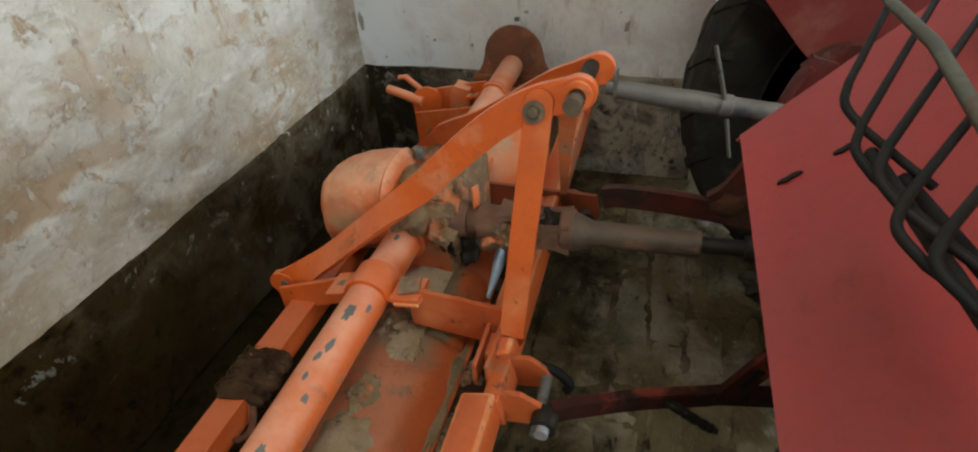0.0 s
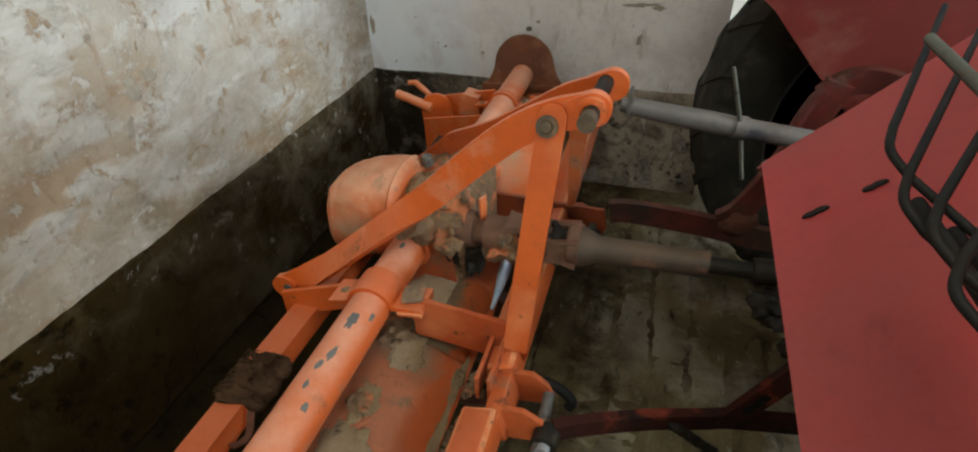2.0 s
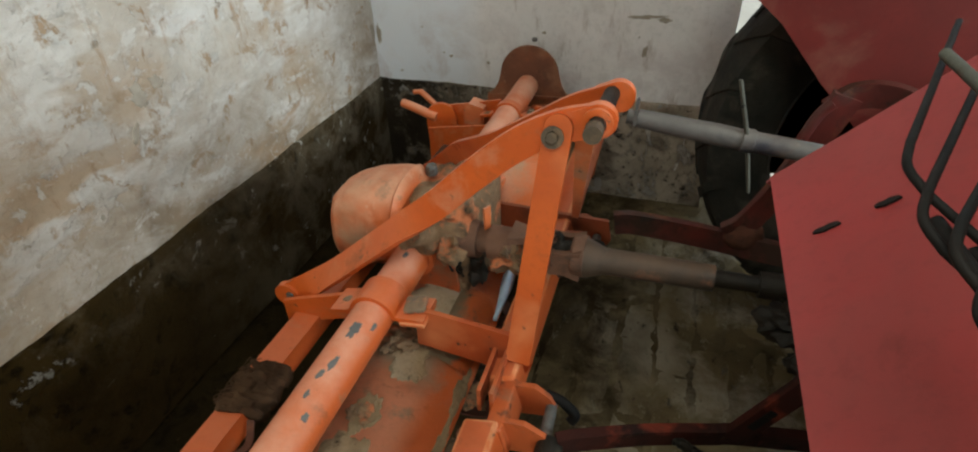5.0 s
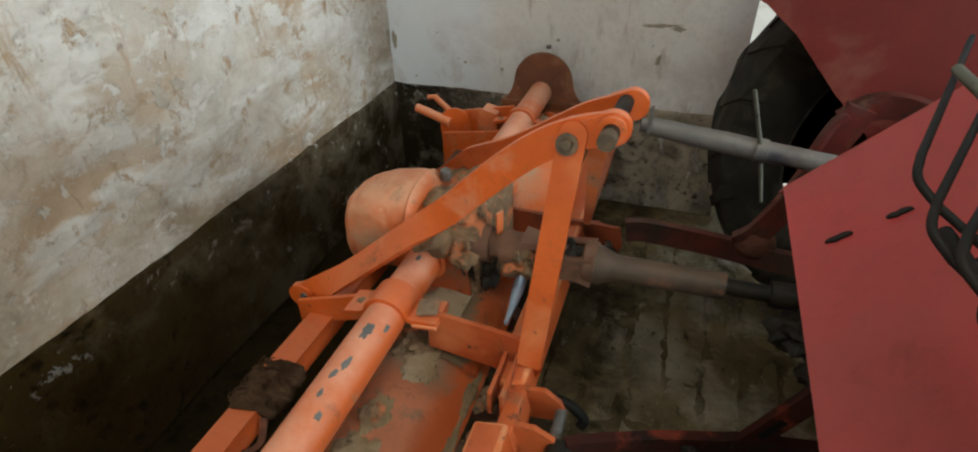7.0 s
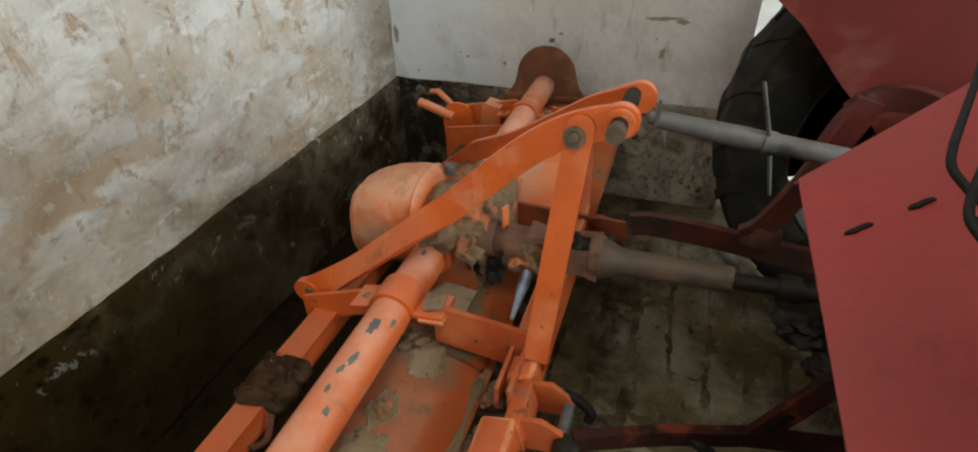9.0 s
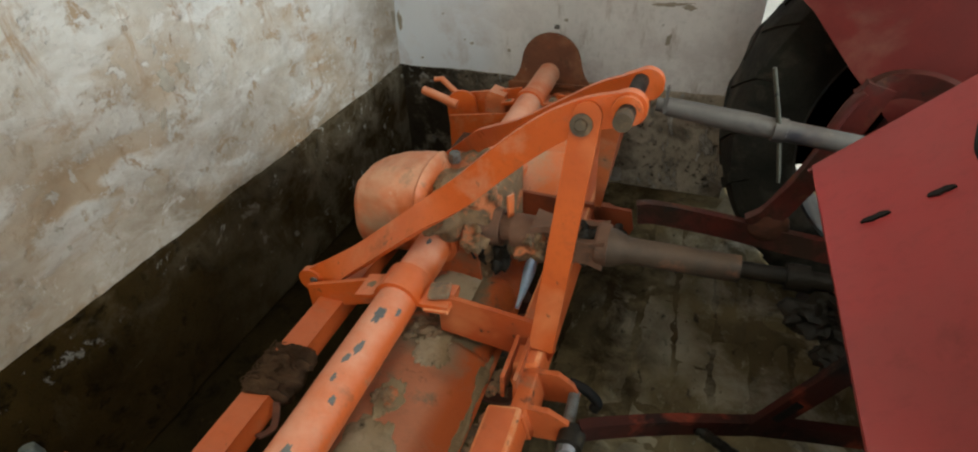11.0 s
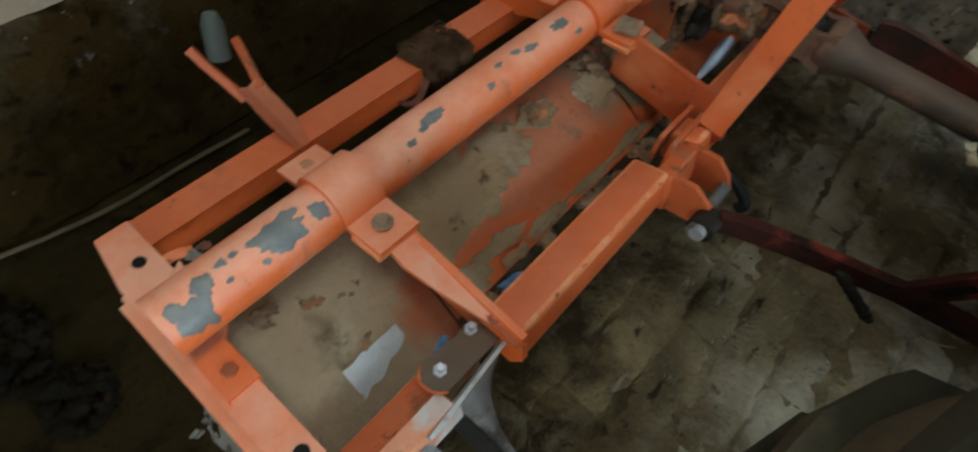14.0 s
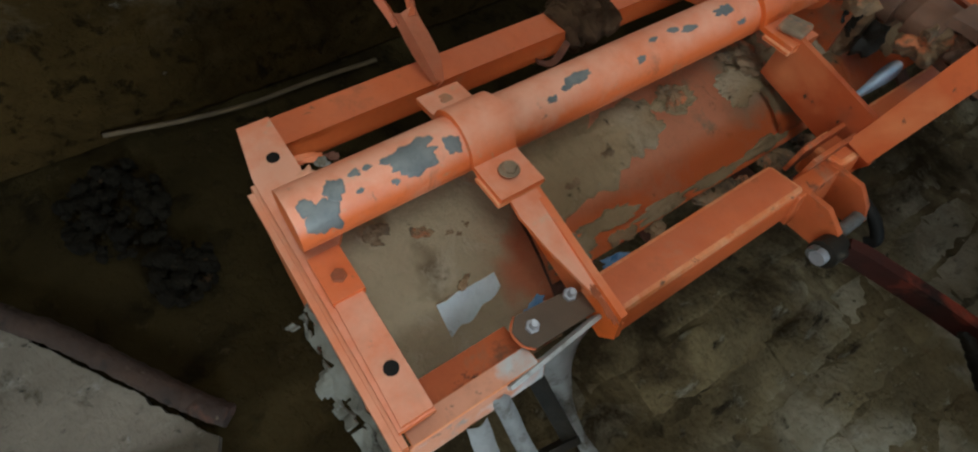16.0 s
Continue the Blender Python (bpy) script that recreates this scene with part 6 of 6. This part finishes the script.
for s in (-1, 1):
    plate(bm, disc_arc(0, 0, 0.033, 90, 270, 12) + [(0.050, -0.030), (0.085, -0.042), (0.085, 0.042), (0.050, 0.030)], 0.018, (0.325, 1.135 + s * 0.036, 0.612), (1, 0, 0), (0, 0, 1))
sweep(bm, [(0.385, 1.134, 0.614), (0.392, 1.134, 0.614), (0.418, 1.133, 0.615)], [0.045, 0.050, 0.050], 24)
part("yoke", bm, YOKE, shaft, "heavy forked yoke", bevel=0.007, smooth=True)
bm = bmesh.new()
for s in (-1, 1):
    plate(bm, disc_arc(0, 0, 0.031, 90, -90, 12) + [(-0.050, -0.028), (-0.085, -0.040), (-0.085, 0.040), (-0.050, 0.028)], 0.018, (0.322, 1.137, 0.612 + s * 0.036), (1, 0, 0), (0, 1, 0))
sweep(bm, [(0.185, 1.140, 0.609), (0.245, 1.139, 0.610)], 0.043, 22)
part("yoke", bm, YOKE, shaft, "heavy forked yoke", bevel=0.006, smooth=True)
bm = bmesh.new()
sweep(bm, [(0.324, 1.085, 0.612), (0.324, 1.186, 0.612)], 0.020, 16)
sweep(bm, [(0.324, 1.136, 0.562), (0.324, 1.136, 0.664)], 0.020, 16)
part("cross_joint", bm, RUST, shaft, "rusty cross joint", smooth=True)
for k, (c, q) in enumerate((((0.350, 1.128, 0.612), 0.036), ((0.300, 1.140, 0.606), 0.032), ((0.232, 1.120, 0.590), 0.034))):
    bm = bmesh.new()
    lump(bm, c, (q * 1.15, q, q * 1.1), k + 12, 0.6, 4)
    part("grease_clot", bm, (OIL, YOKE, GREASE)[k], shaft, "dirty grease in the joint", smooth=True)

# ---- wire rack above the mudguard ----
rack = thing("wire_rack", "rack of bent black rods on a grey rail above the mudguard", "rack")
RZ = 1.30
ends = [((0.735, 0.585), (0.6535, 0.372), (0.6565, 0.350), (0.684, 0.312)), ((0.758, 0.570), (0.6525, 0.333), (0.6545, 0.312), (0.684, 0.272)), ((0.770, 0.520), (0.6525, 0.298), (0.6545, 0.278), (0.690, 0.236)), ((0.770, 0.455), (0.6535, 0.268), (0.656, 0.250), (0.700, 0.205)), ((0.775, 0.410), (0.656, 0.238), (0.659, 0.222), (0.710, 0.175))]
for i, (a, b, c, d) in enumerate(ends):
    dz = -0.006 * (i % 2)
    mid = ((b[0] * 0.75 + c[0] * 0.25) - 0.002, (b[1] + c[1]) / 2)
    pts = [(*a, RZ + 0.012 + dz), (*b, RZ + dz), (*mid, RZ - 0.003 + dz), (*c, RZ - 0.008 + dz), (*d, RZ - 0.020 + dz)]
    bm = bmesh.new()
    q = [Vector(p) for p in pts]
    path = [q[0], q[0].lerp(q[1], 0.5), q[0].lerp(q[1], 0.94)] + smooth_path([q[0].lerp(q[1], 0.955), q[2], q[3].lerp(q[4], 0.10)], 6) + [q[3].lerp(q[4], 0.5), q[4]]
    sweep(bm, path, 0.0023, 12)
    part("bent_rod", bm, BLACK, rack, "black rod bent round at its end", smooth=True)
for k in (0.30, 0.72):
    bm = bmesh.new()
    a = Vector((0.684, 0.312, RZ - 0.026)).lerp(Vector((0.6565, 0.350, RZ - 0.016)), k)
    b = Vector((0.710, 0.175, RZ - 0.026)).lerp(Vector((0.659, 0.222, RZ - 0.016)), k)
    sweep(bm, [a, b], 0.0034, 10)
    part("cross_rod", bm, BLACK, rack, smooth=True)
bm = bmesh.new()
sweep(bm, [(0.697, 0.487, 1.316), (0.698, 0.400, 1.316), (0.690, 0.300, 1.312), (0.685, 0.20, 1.310)], 0.0037, 16)
part("rail", bm, RACK_RAIL, rack, "bare grey steel rail with a rounded end", bevel=0.002, smooth=True)
bm = bmesh.new()
sweep(bm, [(0.765, 0.545, 1.312), (0.780, 0.50, 1.305), (0.83, 0.48, 1.318)], 0.006, 10)
sweep(bm, [(0.772, 0.44, 1.305), (0.80, 0.40, 1.300), (0.86, 0.39, 1.352)], 0.006, 10)
part("rack_foot", bm, BLACK, rack, smooth=True)

# ---- loose things on the floor ----
bm = bmesh.new()
sweep(bm, smooth_path([(-0.740, -0.260, 0.052), (-0.737, -0.202, 0.040), (-0.722, -0.065, 0.022), (-0.708, 0.089, 0.014), (-0.706, 0.266, 0.016), (-0.702, 0.45, 0.010)]), 0.006, 12)
tagged(part("wooden_pole", bm, WOOD, smooth=True), "thin crooked wooden stick lying along the wall", "pole")
bm = bmesh.new()
spine = smooth_path([(0.020, -0.268, 0.030), (-0.046, -0.318, 0.032), (-0.117, -0.364, 0.032), (-0.229, -0.435, 0.032), (-0.325, -0.500, 0.032), (-0.42, -0.575, 0.032), (-0.70, -0.745, 0.032)], 14)
sweep(bm, spine, [(0.024 if k > 3 else 0.021 + 0.001 * k) + 0.0035 * noise.noise(V(k * 0.45, 1, 0)) + 0.0020 * noise.noise(V(k * 1.7, 4, 0)) for k in range(len(spine))], 20)
for k, v in enumerate(bm.verts):
    v.co += V(noise.noise(v.co * 70), noise.noise(v.co * 70 + V(9, 0, 0)), noise.noise(v.co * 70 + V(0, 9, 0))) * 0.003
tagged(part("iron_pipe", bm, PIPE, smooth=True), "rusty iron pipe lying on the floor", "pipe")
rnd = random.Random(21)
for cx, cy, k, spread in ((-0.560, -0.305, 190, 0.110), (-0.335, -0.232, 95, 0.066)):
    bm = bmesh.new()
    for i in range(k):
        a, d = rnd.uniform(0, math.tau), spread * math.sqrt(rnd.random())
        s = 0.004 + 0.018 * rnd.random() ** 2
        lump(bm, (cx + d * math.cos(a) * 1.2, cy + d * math.sin(a), s * 0.6 + 0.028 * (1 - d / spread) * rnd.random()), (s, s * rnd.uniform(0.7, 1.1), s * 0.8), i + cx * 50, 0.5, 2)
    tagged(part("soil_heap", bm, SOIL, smooth=True), "small heap of dark soil clods on the floor", "soil", kind="stuff")
bm = bmesh.new()
nl, nr, rings = 30, 36, []
for i in range(nl + 1):
    e = i / nl
    ring = []
    for k in range(nr):
        a = k * math.tau / nr
        fold = 0.004 * math.sin(a * 3 + e * 19 + 3 * noise.noise(V(e * 5, a, 2))) + 0.016 * noise.noise(V(math.cos(a) * 2, math.sin(a) * 2, e * 7)) + 0.010 * noise.noise(V(math.cos(a) * 5, math.sin(a) * 5, e * 17))
        rr = (0.046 + fold) * (0.86 + 0.14 * math.sin(e * math.pi)) * (1.0 + 0.25 * max(0, math.cos(a)))
        ring.append(bm.verts.new((-0.236 + rr * math.cos(a), 0.628 + 0.140 * e + 0.012 * math.cos(a + 1), 0.426 + rr * math.sin(a))))
    rings.append(ring)
for p, q in zip(rings, rings[1:]):
    for k in range(nr):
        bm.faces.new((p[k], p[(k + 1) % nr], q[(k + 1) % nr], q[k]))
bm.faces.new(rings[0][::-1])
bm.faces.new(rings[-1])
rag = tagged(part("rag", bm, SACKING, smooth=True), "brown sacking rag wound round the orange rear bar", "rag")
rnd = random.Random(6)
bm = bmesh.new()
for k in range(46):
    y, a = 0.630 + 0.135 * rnd.random(), rnd.uniform(-0.4, 3.2)
    r = 0.050 + rnd.uniform(-0.002, 0.006)
    pts = [(-0.236 + (r + 0.006 * rnd.random()) * math.cos(a + q), y + rnd.uniform(-0.010, 0.010), 0.426 + (r + 0.006 * rnd.random()) * math.sin(a + q)) for q in (0, 0.35, 0.7, 1.05)]
    sweep(bm, smooth_path(pts, 3), 0.0013, 5)
part("fraying", bm, SACKING, rag, "loose fibres", smooth=True)["kind"] = "stuff"
bm = bmesh.new()
edge = []
for k in range(121):
    a = Vector((-0.80, -0.835)).lerp(Vector((0.040, -0.302)), k / 120)
    side = 0.010 * noise.noise(V(k * 0.10, 3, 0)) + 0.006 * noise.noise(V(k * 0.38, 5, 0)) + 0.003 * noise.noise(V(k * 1.3, 7, 0))
    edge.append((a.x - 0.53 * side, a.y + 0.84 * side))
plate(bm, edge + [(0.10, -0.33), (0.30, -0.42), (0.40, -1.2), (-0.8, -1.2)], 0.022, (0, 0, 0.005), (1, 0, 0), (0, 1, 0))
tagged(part("concrete_slab", bm, CONCRETE, bevel=0.004), "pale worn concrete slab let into the floor", "slab", kind="structure")
rnd = random.Random(4)
bm = bmesh.new()
for i in range(240):
    x, y = rnd.uniform(0.1, 1.1), rnd.uniform(0.0, 2.4)
    s = rnd.uniform(0.002, 0.005)
    lump(bm, (x, y, s * 0.4), (s, s, s * 0.7), i, 0.5, 1)
tagged(part("grit", bm, FLOOR_DUST), "scattered grit and crumbs of soil", "grit", kind="stuff")

# ---- worn bricks in the floor ----
floor = bpy.data.objects["floor"]
BW, BL, PX, PY = 0.124, 0.238, 0.121, 0.231
shapes = []
for k in range(8):
    bm = bmesh.new()
    rnd = random.Random(100 + k)
    xs = [-BW / 2, -BW / 2 + 0.022, 0, BW / 2 - 0.022, BW / 2]
    ys = [-BL / 2, -BL / 2 + 0.026, -0.045, 0.02, 0.06, BL / 2 - 0.026, BL / 2]
    g = [[bm.verts.new((x + rnd.uniform(-0.006, 0.006), y + rnd.uniform(-0.006, 0.006), (-0.006 if i in (0, 4) else -0.0015 if j in (0, 6) else 0.0015) + rnd.uniform(-0.003, 0.003))) for j, y in enumerate(ys)] for i, x in enumerate(xs)]
    for i in range(4):
        for j in range(6):
            bm.faces.new((g[i][j], g[i + 1][j], g[i + 1][j + 1], g[i][j + 1]))
    bmesh.ops.recalc_face_normals(bm, faces=bm.faces)
    me = bpy.data.meshes.new("brick")
    bm.to_mesh(me)
    bm.free()
    me.materials.append(BRICK)
    for p in me.polygons:
        p.use_smooth = True
    shapes.append(me)
rnd = random.Random(9)
rest = bmesh.new()
count = 0
for i in range(-6, 14):
    for j in range(-3, 12):
        x, y = 0.09 + i * PX, 0.02 + j * PY + (0.115 if i % 2 else 0)
        if y > WY - 0.09 or x < 0.04:
            continue
        m = Matrix.Translation((x, y, rnd.uniform(-0.003, 0.003))) @ pose(0, 0, 0, rnd.uniform(-1.2, 1.2), rnd.uniform(-1.8, 1.8), rnd.uniform(-1.8, 1.8))
        if -0.05 < x < 1.35 and 0.1 < y:
            ob = new("brick", shapes[rnd.randrange(8)])
            ob.parent = floor
            ob.matrix_basis = m
            count += 1
